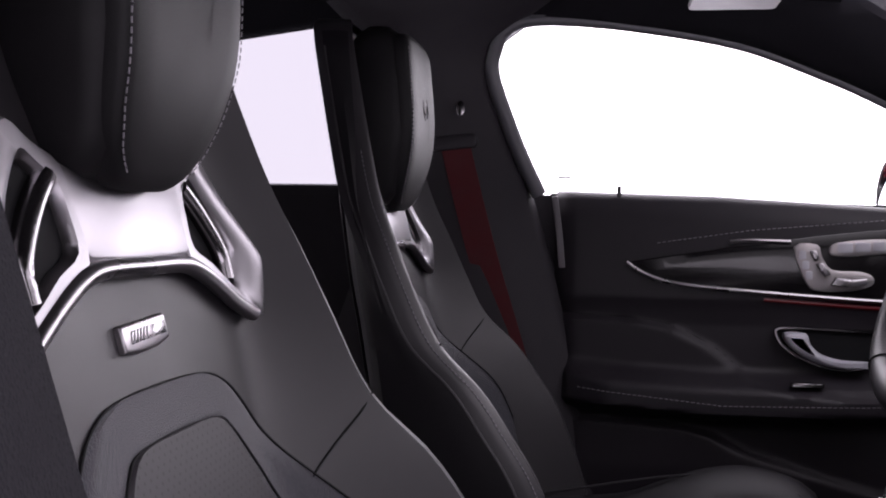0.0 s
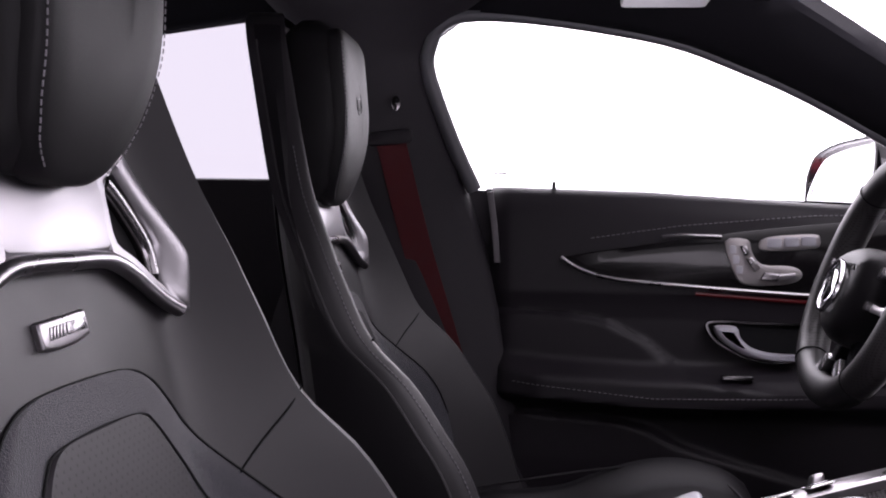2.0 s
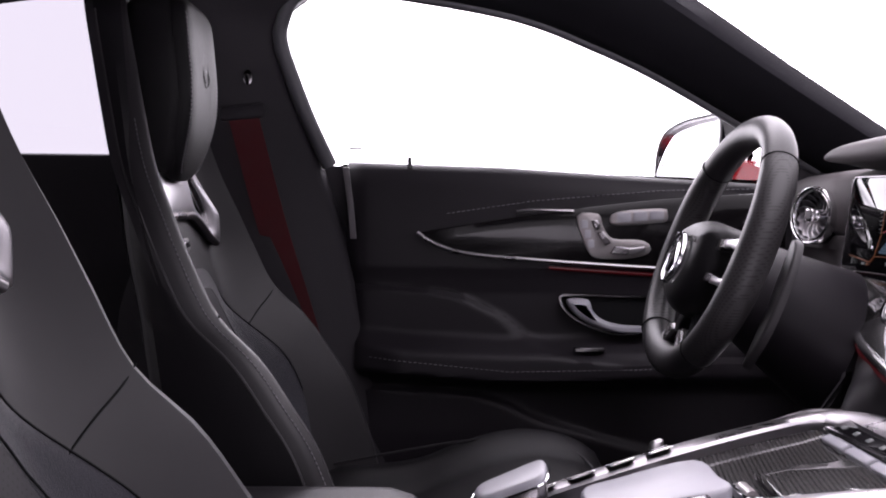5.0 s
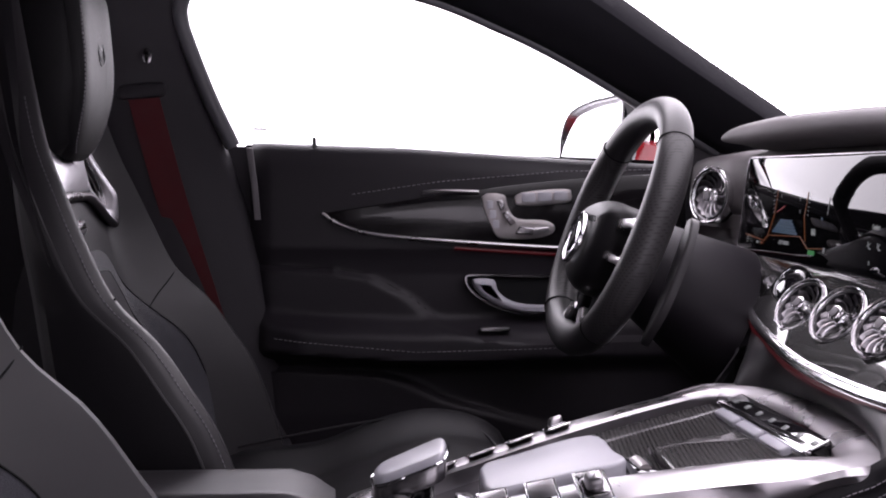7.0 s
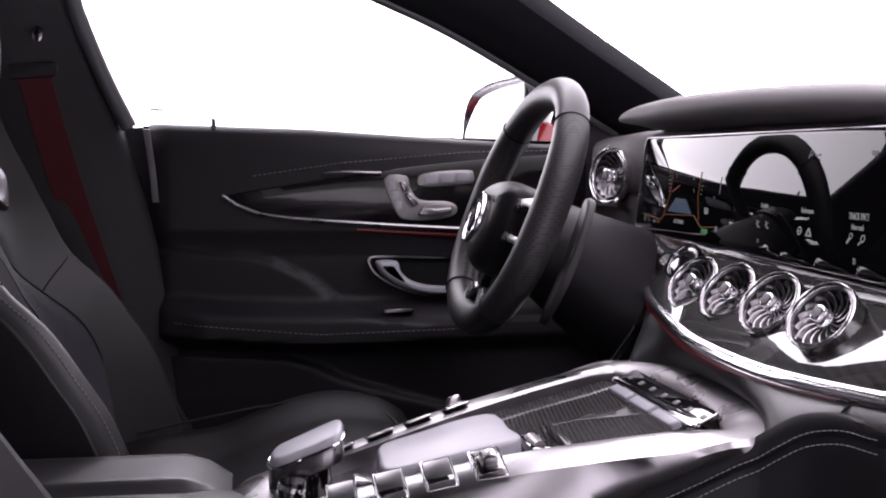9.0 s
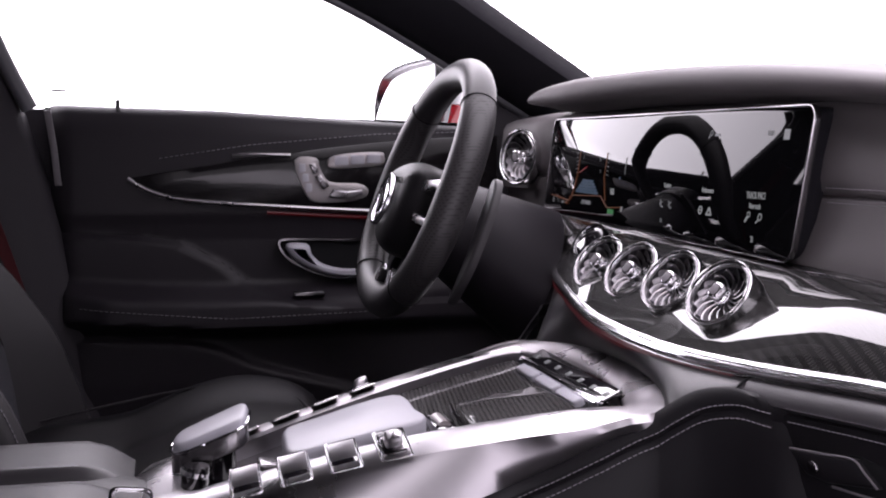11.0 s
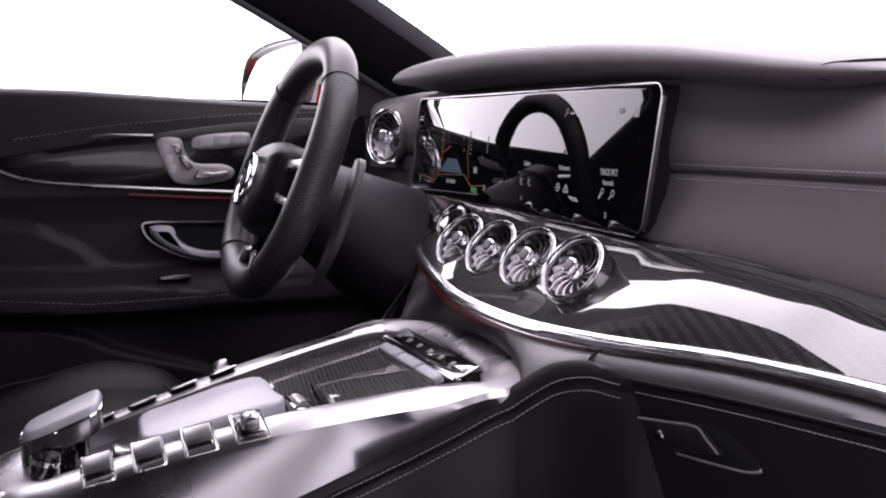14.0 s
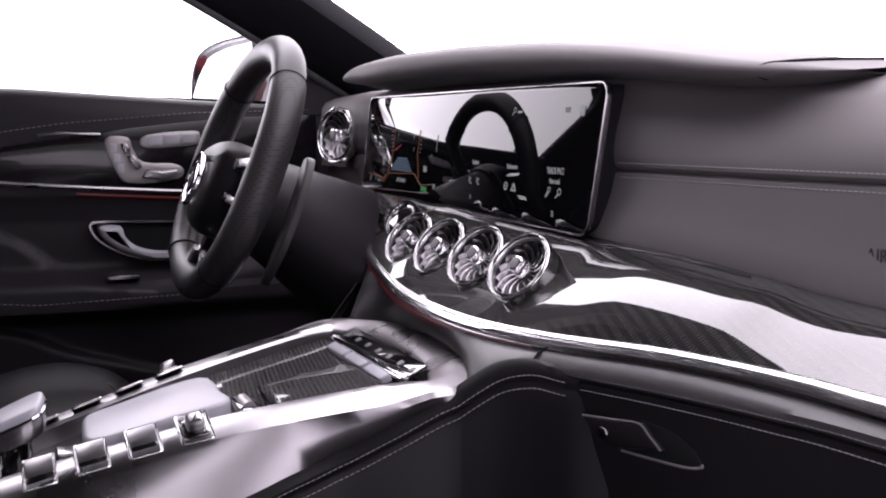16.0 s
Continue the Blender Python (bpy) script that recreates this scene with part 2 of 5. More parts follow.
def inset(outline, d):
    """A closed 2D outline moved inwards by d (counter-clockwise outlines)."""
    n = len(outline)
    area = sum(outline[i][0] * outline[(i + 1) % n][1] - outline[(i + 1) % n][0] * outline[i][1] for i in range(n))
    s = 1 if area > 0 else -1
    out = []
    for i in range(n):
        a, b, c = (Vector(outline[k % n][:2]) for k in (i - 1, i, i + 1))
        e, f = (b - a), (c - b)
        e = e.normalized() if e.length else f.normalized()
        f = f.normalized() if f.length else e
        m = Vector((-(e.y + f.y), e.x + f.x))
        m = m.normalized() if m.length > 1e-6 else Vector((-e.y, e.x))
        k = max(0.5, m.dot(Vector((-e.y, e.x))))
        out.append(tuple(b + s * m * d / k))
    return out


def slab(outline, place, thick, bevel=0.002, steps=2):
    """A plate with rounded rim: outline in 2D, place(a, b, h) puts it in space, h from 0 to thick."""
    rows = [[place(a, b, 0.0) for a, b in outline]]
    for k in range(steps + 1):
        t = k / steps * math.pi / 2
        o = inset(outline, bevel * (1 - math.cos(t)))
        rows.append([place(a, b, thick - bevel + bevel * math.sin(t)) for a, b in o])
    return loft(rows, True, True)


def rounded(w, h, r, n=4, cx=0.0, cy=0.0):
    """A rounded rectangle outline."""
    out = []
    for sx, sy, a0 in ((1, -1, -90), (1, 1, 0), (-1, 1, 90), (-1, -1, 180)):
        for k in range(n + 1):
            a = radians(a0 + 90 * k / n)
            out.append((cx + sx * (w / 2 - r) + r * math.cos(a), cy + sy * (h / 2 - r) + r * math.sin(a)))
    return out


def ring_plate(outer, hole, place, thick, bevel=0.003):
    """A frame between two 2D outlines of the same count, with a rounded section."""
    rows = []
    for k, (f, h) in enumerate(((0.0, 0.0), (0.0, thick - bevel), (0.18, thick), (0.82, thick), (1.0, thick - bevel), (1.0, 0.0))):
        rows.append([place(o[0] + (i[0] - o[0]) * f, o[1] + (i[1] - o[1]) * f, h) for o, i in zip(outer, hole)])
    return loft(rows, True, False, True)


def box(x0, x1, y0, y1, z0, z1, bevel=0.004):
    bm = bmesh.new()
    bmesh.ops.create_cube(bm, size=1, matrix=Matrix.Translation(((x0 + x1) / 2, (y0 + y1) / 2, (z0 + z1) / 2)) @ Matrix.Diagonal((x1 - x0, y1 - y0, z1 - z0, 1)))
    if bevel:
        bmesh.ops.bevel(bm, geom=bm.edges[:], offset=bevel, segments=2, affect="EDGES", profile=0.6)
    return bm


def stitches(path, length, gap, r, up=(0, 0, 1)):
    """A row of single thread stitches along a path, joined."""
    p = [Vector(q) for q in path]
    d = [0.0]
    for a, b in zip(p, p[1:]):
        d.append(d[-1] + (b - a).length)
    at = lambda s: Vector([np.interp(s, d, [q[k] for q in p]) for k in range(3)])
    out = bmesh.new()
    s = 0.0
    while s + length < d[-1]:
        a, b = at(s), at(s + length)
        e = (b - a).normalized()
        w = e.cross(Vector(up)).normalized() * r
        h = w.cross(e).normalized() * r
        v = [out.verts.new(q) for q in (a + w, a + h, a - w, a - h, b + w, b + h, b - w, b - h)]
        for i in range(4):
            j = (i + 1) % 4
            out.faces.new((v[i], v[j], v[4 + j], v[4 + i]))
        out.faces.new(v[:4])
        out.faces.new(v[4:])
        s += length + gap
    return out


def lettering(name, text, mat, parent, m, size):
    cu = bpy.data.curves.new(name, "FONT")
    cu.body, cu.size, cu.align_x, cu.align_y = text, size, "CENTER", "CENTER"
    cu.extrude = 0.0002
    ob = bpy.data.objects.new(name, cu)
    me = bpy.data.meshes.new_from_object(ob)
    bpy.data.objects.remove(ob)
    me.materials.append(mat)
    o = new(name, me)
    o.parent = parent
    o.matrix_parent_inverse = Matrix.Translation(-parent.location)
    o.matrix_basis = m
    return o


# ---- cabin shell ----
def structure(name, bm, mat, label, flat=False):
    return tagged(part(name, bm, mat, None, label, flat), label, name.split("_")[0], "", "structure")


structure("ground", box(-40, 40, -40, 40, -0.05, 0.0, 0), GROUND, "pale grey studio floor under the car", True)
structure("floor", box(-1.6, 1.5, -0.80, 0.86, 0.22, 0.30, 0.01), CARPET, "black carpeted car floor")

# window line of the driver's side: x, z at the glass edge
WIN_TOP = [(0.170, 1.020), (0.138, 1.090), (0.111, 1.162), (0.098, 1.206), (0.101, 1.236), (0.126, 1.272), (0.179, 1.284), (0.300, 1.274), (0.466, 1.246), (0.589, 1.203), (0.684, 1.162), (0.812, 1.095), (0.952, 1.018)]
SCREEN_EDGE = [(0.40, 1.42), (0.50, 1.375), (0.60, 1.315), (0.747, 1.225), (0.868, 1.150), (0.996, 1.074), (1.12, 1.0), (1.22, 0.94)]


def side_y(z, base=0.80):
    """Tumblehome: the side leans in above the belt."""
    return base - max(0.0, z - 1.02) * 0.28


def side_shell(s):
    """Roof rail and front pillar of one side, between window edge and windscreen edge. s: 1 or -1."""
    edge = smooth([(x, 0, z) for x, z in WIN_TOP[6:]], 5)
    wind = smooth([(x, 0, z) for x, z in SCREEN_EDGE], 6)
    wx, wz = [q.x for q in wind], [q.z for q in wind]
    rows = []
    for i, q in enumerate(edge):
        t = i / (len(edge) - 1)
        # partner point on the windscreen edge, roughly square to the pillar
        k = int(t * (len(wind) - 1))
        w = wind[k]
        y1, y2 = side_y(q.z) - 0.01, 0.715 - max(0, w.z - 1.0) * 0.22
        a, b = Vector((q.x, s * y1, q.z)), Vector((w.x, s * y2, w.z))
        n = Vector((0.1, -s, 0.15)).normalized()
        m = a.lerp(b, 0.5)
        rows.append([a + Vector((0, s * 0.05, 0.006)), a, a.lerp(b, 0.12) + n * 0.014, m + n * 0.024, a.lerp(b, 0.88) + n * 0.014, b, b + Vector((0.02, s * 0.06, 0.03))])
    return loft(rows)


for s, tag in ((1, "left"), (-1, "right")):
    structure("pillar_front_" + tag, side_shell(s), LINING, "black fabric-covered windscreen pillar")

# roof lining and the strip above the door openings
roof = []
for x in np.linspace(-1.5, 0.60, 30):
    row = []
    for v in np.linspace(-1, 1, 25):
        edge_z = 1.30 if x < 0.2 else 1.30 - (x - 0.2) * 0.04
        crown = 0.10 if x < 0.35 else 0.10 - (x - 0.35) * 0.24
        z = edge_z + crown * (1 - abs(v) ** 2.4) - 0.05 * max(0, -x - 0.4) ** 2
        row.append((x, v * (0.735 - 0.25 * max(0, x - 0.40)), z))
    roof.append(row)
structure("ceiling", loft(roof), LINING, "black fabric roof lining")
structure("ceiling_outer", box(-1.5, 0.40, -0.74, 0.74, 1.415, 1.44, 0.01), RED_PAINT, "red painted car roof")
for s, tag in ((1, "left"), (-1, "right")):
    rail = []
    for x in np.linspace(-1.5, 0.40, 30):
        zt = float(np.interp(x, [-1.5, -0.8, -0.1, 0.0, 0.12, 0.18, 0.30, 0.40], [1.02, 1.20, 1.292, 1.292, 1.287, 1.286, 1.276, 1.262]))
        y = side_y(zt)
        rail.append([(x, s * (y + 0.05), zt + 0.004), (x, s * y, zt), (x, s * (y - 0.012), zt + 0.004), (x, s * (y - 0.03), zt + 0.03), (x, s * 0.66, zt + 0.075), (x, s * 0.70, 1.43)])
    structure("roof_rail_" + tag, loft(rail), LINING, "black roof rail trim over the door openings")


def middle_pillar(s):
    """Inner trim of the pillar behind the front door, with its rounded front edge."""
    rows = []
    for z in np.linspace(0.30, 1.31, 34):
        xf = float(np.interp(z, [0.30, 0.60, 0.90, 1.02, 1.09, 1.162, 1.206, 1.236, 1.272, 1.286, 1.31], [0.34, 0.262, 0.19, 0.152, 0.122, 0.096, 0.084, 0.087, 0.113, 0.165, 0.20]))
        xr = float(np.interp(z, [0.30, 0.80, 1.03, 1.20, 1.25, 1.31], [-0.20, -0.15, -0.070, -0.05, -0.09, -0.15]))
        y = side_y(z, 0.79)
        rows.append([(xf + 0.010, s * (y + 0.05), z), (xf + 0.008, s * (y + 0.004), z), (xf - 0.004, s * (y - 0.010), z), (xf - 0.022, s * (y - 0.014), z), (xf - 0.045, s * (y - 0.030), z), (xf - 0.10, s * (y - 0.048), z), (xr + 0.03, s * (y - 0.045), z), (xr, s * (y - 0.02), z), (xr - 0.004, s * (y + 0.05), z)])
    return loft(rows)


for s, tag in ((1, "left"), (-1, "right")):
    structure("pillar_middle_" + tag, middle_pillar(s), LINING if s < 0 else PLASTIC, "black plastic pillar trim behind the front door")

structure("door_jamb", box(0.10, 0.235, 0.838, 0.87, 0.30, 1.022, 0.006), PLASTIC, "black door jamb behind the door's edge")
# bright rubber seal and chrome around the driver's window
seal = [Vector((x + (0.004 if i < 5 else 0), side_y(z) - 0.004, z)) for i, (x, z) in enumerate(WIN_TOP)]
structure("trim_window_seal", tube(smooth(seal, 6), [0.0125 - 0.004 * min(1, max(0, i - 30) / 12) for i in range(6 * (len(seal) - 1) + 1)], 10), material("grey_rubber_seal", (0.09, 0.09, 0.10), 0.4, vary=0.05), "grey-black rubber seal round the window opening")

# rear doors, rear shelf and the tinted rear windows
for s, tag in ((1, "left"), (-1, "right")):
    structure("rear_door_panel_" + tag, box(-1.2, -0.04, s * 0.80 - 0.03, s * 0.80 + 0.03, 0.30, 1.034, 0.012), PLASTIC, "black rear door lining")
    pane = loft([[(-1.2, s * 0.80, 1.02), (-0.12, s * 0.80, 1.02)], [(-0.9, s * 0.725, 1.30), (-0.10, s * 0.725, 1.30)]])
    w = structure("window_rear_" + tag, pane, PRIVACY, "tinted rear side window", True)
    w.visible_shadow = False
structure("wall_rear", box(-1.42, -1.36, -0.80, 0.80, 0.30, 1.05, 0.02), PLASTIC, "black rear bulkhead below the back window")
pane = loft([[(0.15, 0.845, 1.0), (0.98, 0.845, 0.98)], [(0.05, 0.76, 1.30), (0.50, 0.76, 1.30)]])
w = structure("window_front_left", pane, GLASS, "clear driver's side window, closed", True)
w.visible_shadow = False
structure("wall_firewall", box(1.30, 1.36, -0.80, 0.86, 0.25, 0.95, 0.01), LINING, "dark bulkhead in front of the dashboard")
structure("sill_right", box(-0.1, 1.25, -0.80, -0.70, 0.25, 0.40, 0.02), PLASTIC, "black door sill of the open passenger side")

# ---- front seats ----
SEAT_Y = 0.39
Z_STOPS = [0.40, 0.50, 0.60, 0.70, 0.755, 0.80, 0.845, 0.905, 0.95, 1.00, 1.06, 1.12, 1.17, 1.195]
X_MID = table(Z_STOPS, [0.165, 0.135, 0.112, 0.090, 0.076, 0.062, 0.048, 0.030, 0.018, 0.004, -0.012, -0.024, -0.032, -0.036])
X_RIDGE = table(Z_STOPS, [0.30, 0.285, 0.265, 0.230, 0.196, 0.164, 0.118, 0.088, 0.068, 0.046, 0.028, 0.012, 0.000, -0.008])
HALF = table(Z_STOPS, [0.240, 0.246, 0.250, 0.249, 0.246, 0.242, 0.236, 0.232, 0.222, 0.205, 0.180, 0.157, 0.142, 0.120])
X_BACK = table(Z_STOPS, [0.12, 0.10, 0.085, 0.062, 0.050, 0.042, 0.034, 0.022, 0.014, 0.006, -0.002, -0.012, -0.020, -0.026])


def seat_x(u, z):
    """Front face of the seat back at a side offset u and height z."""
    t = min(1.0, abs(u) / HALF(z))
    t0 = float(np.interp(z, [0.76, 0.90], [0.42, 0.62]))
    k = min(1.0, max(0.0, (t - t0) / (0.93 - t0))) ** 1.9
    roll = max(0.0, (t - 0.87) / 0.13)
    return X_MID(z) + (X_RIDGE(z) - X_MID(z)) * k - 0.020 * roll ** 2.4


def on_seat(u, z, h):
    e = 0.004
    n = Vector((1, -(seat_x(u + e, z) - seat_x(u - e, z)) / (2 * e), -(seat_x(u, z + e) - seat_x(u, z - e)) / (2 * e))).normalized()
    return Vector((seat_x(u, z), u, z)) + n * h


def patch(outline_half, h, steps=14):
    """A panel draped on the seat back, mirrored about its middle; outline as (half width, z) from the top down."""
    pts = smooth([(w, z, 0) for w, z in outline_half], 6)
    rows = []
    for q in pts:
        w = max(q.x, 0.001)
        row = []
        for i in range(2 * steps + 1):
            v = i / steps - 1
            edge = 1 - max(0.0, abs(v) - 0.94) / 0.06
            row.append(on_seat(w * v, q.y, h * edge))
        rows.append(row)
    rows[0] = [on_seat(p.y, p.z, -0.001) for p in rows[0]]
    return loft(rows)


CUSHION_Z = table([0.16, 0.30, 0.36, 0.42, 0.48, 0.54, 0.575, 0.60], [0.545, 0.565, 0.588, 0.612, 0.622, 0.614, 0.585, 0.50])


def build_seat():
    seat = thing("front_seat", "black leather sports seat with suede centre and satin silver frame", "car seat", group="front seats")
    rows = []
    for z in np.linspace(0.40, 1.195, 60):
        hw, xb = HALF(z), X_BACK(z)
        front = [(seat_x(hw * v, z), hw * v, z) for v in np.linspace(-1, 1, 49)]
        xe = seat_x(hw, z)
        right = [(xe - 0.005, hw + 0.0022, z), (xe - 0.014, hw + 0.004, z), (xe - 0.026, hw + 0.005, z), ((xe + xb) / 2, hw + 0.004, z), (xb + 0.015, hw * 0.97, z)]
        back = [(xb - 0.006, hw * 0.88, z), (xb - 0.028, hw * 0.5, z), (xb - 0.042, 0.0, z), (xb - 0.028, -hw * 0.5, z), (xb - 0.006, -hw * 0.88, z)]
        left = [(a, -b, c) for a, b, c in reversed(right)]
        rows.append(front + right + back + left)
    top = rows[-1]
    for f, dz in ((0.96, 0.007), (0.85, 0.013), (0.6, 0.017)):
        cx, cy = -0.045, 0.0
        rows.append([(cx + (a - cx) * f, b * f, 1.195 + dz) for a, b, c in top])
    part("backrest", loft(rows, True, True), LEATHER_SOFT, seat)
    for sgn in (1, -1):
        rows = []
        for z in np.linspace(0.45, 1.19, 50):
            hw, xe, xb = HALF(z), seat_x(HALF(z), z), X_BACK(z)
            rows.append([(xe - 0.016, sgn * (hw + 0.0060), z), (xe * 0.6 + xb * 0.4, sgn * (hw + 0.0075), z), (xb + 0.012, sgn * (hw * 0.975 + 0.004), z), (xb - 0.002, sgn * (hw * 0.88 + 0.003), z)])
        # the seat side's shade is carried by this darker leather
        part("side_panel", loft(rows), SHADED_LEATHER, seat, "black leather side panel, darkened for shade")
    # gloss shell behind
    rows = []
    for z in np.linspace(0.45, 1.17, 30):
        hw, xb = HALF(z) * 0.6, X_BACK(z)
        rows.append([(xb - 0.036 - 0.014 * (1 - v * v), hw * v * 0.7, z) for v in np.linspace(-1, 1, 15)])
    part("back_shell", loft(rows), PLASTIC, seat, "black back shell")
    # headrest pad
    rows = []
    for z in np.linspace(0.990, 1.205, 26):
        t = (z - 0.990) / 0.215
        hw = 0.065 + 0.026 * min(1, t / 0.35) - 0.010 * max(0, t - 0.7) / 0.3
        end = min(1.0, math.sqrt(max(0.0, 1 - ((t - 0.5) / 0.52) ** 2)) * 1.7)
        xf = 0.030 + 0.022 * math.sin(min(1, t / 0.45) * math.pi / 2) - 0.020 * max(0, t - 0.55)
        xb = -0.025
        xm = (xf + xb) / 2
        ring = []
        for k in range(32):
            a = 2 * math.pi * k / 32
            c, s_ = math.cos(a), math.sin(a)
            ex = 0.45
            ring.append((xm + (xf - xb) / 2 * end * math.copysign(abs(c) ** ex, c), hw * (0.75 + 0.25 * end) * math.copysign(abs(s_) ** ex, s_), z))
        rows.append(ring)
    head = part("headrest", loft(rows, True, True), HEAD_LEATHER_SHADED, seat)
    face = lambda z: 0.030 + 0.022 * math.sin(min(1, (z - 0.99) / 0.215 / 0.45) * math.pi / 2) - 0.020 * max(0, (z - 0.99) / 0.215 - 0.55)
    fo = [tuple(q[:2]) for q in smooth([(a, b, 0) for a, b in ((0.036, 0.990), (0.058, 1.006), (0.072, 1.03), (0.083, 1.07), (0.087, 1.13), (0.083, 1.185), (0.058, 1.198), (0, 1.2), (-0.058, 1.198), (-0.083, 1.185), (-0.087, 1.13), (-0.083, 1.07), (-0.072, 1.03), (-0.058, 1.006), (-0.036, 0.990), (0, 0.987))], 4, True)]
    rows = []
    for ins, h in ((0, -0.012), (0, -0.002), (0.003, 0.002), (0.010, 0.0045), (0.035, 0.0055), (0.07, 0.006)):
        rows.append([Vector((face(b) + h, a, b)) for a, b in (inset(fo, ins) if ins < 0.02 else [(a * (1 - ins / 0.097), 1.09 + (b - 1.09) * (1 - ins / 0.11)) for a, b in fo])])
    part("headrest_face", loft(rows, True, True), HEAD_LEATHER_SHADED, head, "stitched leather front of the headrest")
    em = lambda a, b, h: Vector((face(1.120 + b) + h + 0.0050, a, 1.120 + b))
    circle = lambda r, n=28: [(r * math.cos(2 * math.pi * k / n), r * math.sin(2 * math.pi * k / n)) for k in range(n)]
    part("embossed_crest", ring_plate(circle(0.0205), circle(0.0190), em, 0.0010, 0.0004), SHADED_LEATHER, head, "round embossed crest")
    part("embossed_crest", ring_plate(circle(0.0150), circle(0.0138), em, 0.0010, 0.0004), SHADED_LEATHER, head, "round embossed crest")
    part("crest_bar", slab(rounded(0.016, 0.004, 0.001, 2), em, 0.0009, 0.0004), SHADED_LEATHER, head)
    for sgn in (1, -1):
        edge = [(face(z) + 0.0035, sgn * float(np.interp(z, [0.990, 1.006, 1.03, 1.07, 1.13, 1.185], [0.033, 0.055, 0.069, 0.080, 0.084, 0.079])), z) for z in np.linspace(0.996, 1.18, 30)]
        part("seam_stitching", stitches(edge, 0.0032, 0.0018, 0.0005), THREAD, head)
    # satin frame: cross plate and the two open loops
    plate_h = 0.010
    plate = [(-0.064, 0.946), (-0.03, 0.945), (0.03, 0.945), (0.064, 0.946), (0.078, 0.953), (0.078, 0.975), (0.072, 0.998), (0.05, 0.992), (-0.05, 0.992), (-0.072, 0.998), (-0.078, 0.975), (-0.078, 0.953)]
    part("frame_plate", slab(plate, on_seat, plate_h, 0.004, 3), SEAT_SATIN, seat, "satin silver cross plate")
    for sgn in (1, -1):
        outer = [(0.066, 0.945), (0.098, 0.932), (0.132, 0.917), (0.166, 0.904), (0.173, 0.912), (0.177, 0.938), (0.174, 0.952), (0.156, 0.980), (0.133, 1.008), (0.118, 1.018), (0.098, 1.008), (0.072, 0.998), (0.068, 0.975)]
        hole = [(0.080, 0.953), (0.103, 0.943), (0.122, 0.932), (0.138, 0.925), (0.147, 0.930), (0.149, 0.940), (0.147, 0.952), (0.136, 0.968), (0.115, 0.992), (0.106, 0.998), (0.098, 0.994), (0.083, 0.984), (0.079, 0.970)]
        o2 = [tuple(q[:2]) for q in smooth([(sgn * a, b, 0) for a, b in outer], 3, True)]
        h2 = [tuple(q[:2]) for q in smooth([(sgn * a, b, 0) for a, b in hole], 3, True)]
        loop = part("frame_loop", ring_plate(o2, h2, on_seat, 0.010, 0.004), SEAT_SATIN, seat, "satin silver open frame loop")
        # no hole is cut: a near-black sheet gives the opening's shade
        part("loop_shade", slab(inset(h2, -0.003), on_seat, 0.0025, 0.001), DARK, loop, "dark sheet for the shade in the belt opening")
        bar = [on_seat(sgn * a, b, 0.006) for a, b in ((0.086, 0.990), (0.102, 0.978), (0.122, 0.958), (0.130, 0.944), (0.130, 0.930))]
        part("inner_bar", tube(smooth(bar, 4), 0.0065, 10), DARK_CHROME, loop, "smoked chrome inner bar")
    low = [on_seat(u, z, 0.008) for u, z in ((-0.160, 0.905), (-0.132, 0.915), (-0.096, 0.932), (-0.068, 0.941), (-0.04, 0.943), (0, 0.943), (0.04, 0.943), (0.068, 0.941), (0.096, 0.932), (0.132, 0.915), (0.160, 0.905))]
    part("frame_rim", tube(smooth(low, 4), 0.0055, 10), SATIN, seat, "polished lower rim of the frame")
    # badge: plate in a shallow dimple, with slanted bars
    bz = 0.9075
    pb = lambda a, b, h: on_seat(a - 0.010, bz + b + 0.05 * a, h)
    badge = part("badge_plate", slab([(-0.030, -0.0065), (-0.012, -0.009), (0.012, -0.009), (0.030, -0.0065), (0.030, 0.007), (0.028, 0.008), (-0.028, 0.008), (-0.030, 0.007)], pb, 0.0045, 0.002, 3), SATIN, seat, "small silver badge plate")
    part("badge_mark", slab([(-0.0, -0.0032), (0.026, -0.0032), (0.026, 0.0036), (0.002, 0.0036)], lambda a, b, h: pb(a, b, h + 0.004), 0.0012, 0.0003), DARK_CHROME, badge)
    for k in range(5):
        a0 = -0.022 + k * 0.0042
        part("badge_bar", slab([(a0, -0.0032), (a0 + 0.0022, -0.0032), (a0 + 0.005, 0.0036), (a0 + 0.0028, 0.0036)], lambda a, b, h: pb(a, b, h + 0.004), 0.0012, 0.0003), DARK_CHROME, badge)
    # suede surround and perforated centre
    part("suede_panel", patch([(0.03, 0.8785), (0.062, 0.877), (0.092, 0.869), (0.112, 0.855), (0.135, 0.828), (0.165, 0.790), (0.185, 0.750), (0.190, 0.700), (0.185, 0.600), (0.18, 0.50)], 0.003), SUEDE, seat, "dark suede surround panel")
    part("perforated_panel", patch([(0.03, 0.852), (0.058, 0.850), (0.075, 0.842), (0.092, 0.824), (0.115, 0.795), (0.132, 0.765), (0.138, 0.720), (0.135, 0.60), (0.13, 0.50)], 0.006), PERF_SEAT, seat, "perforated leather centre panel")
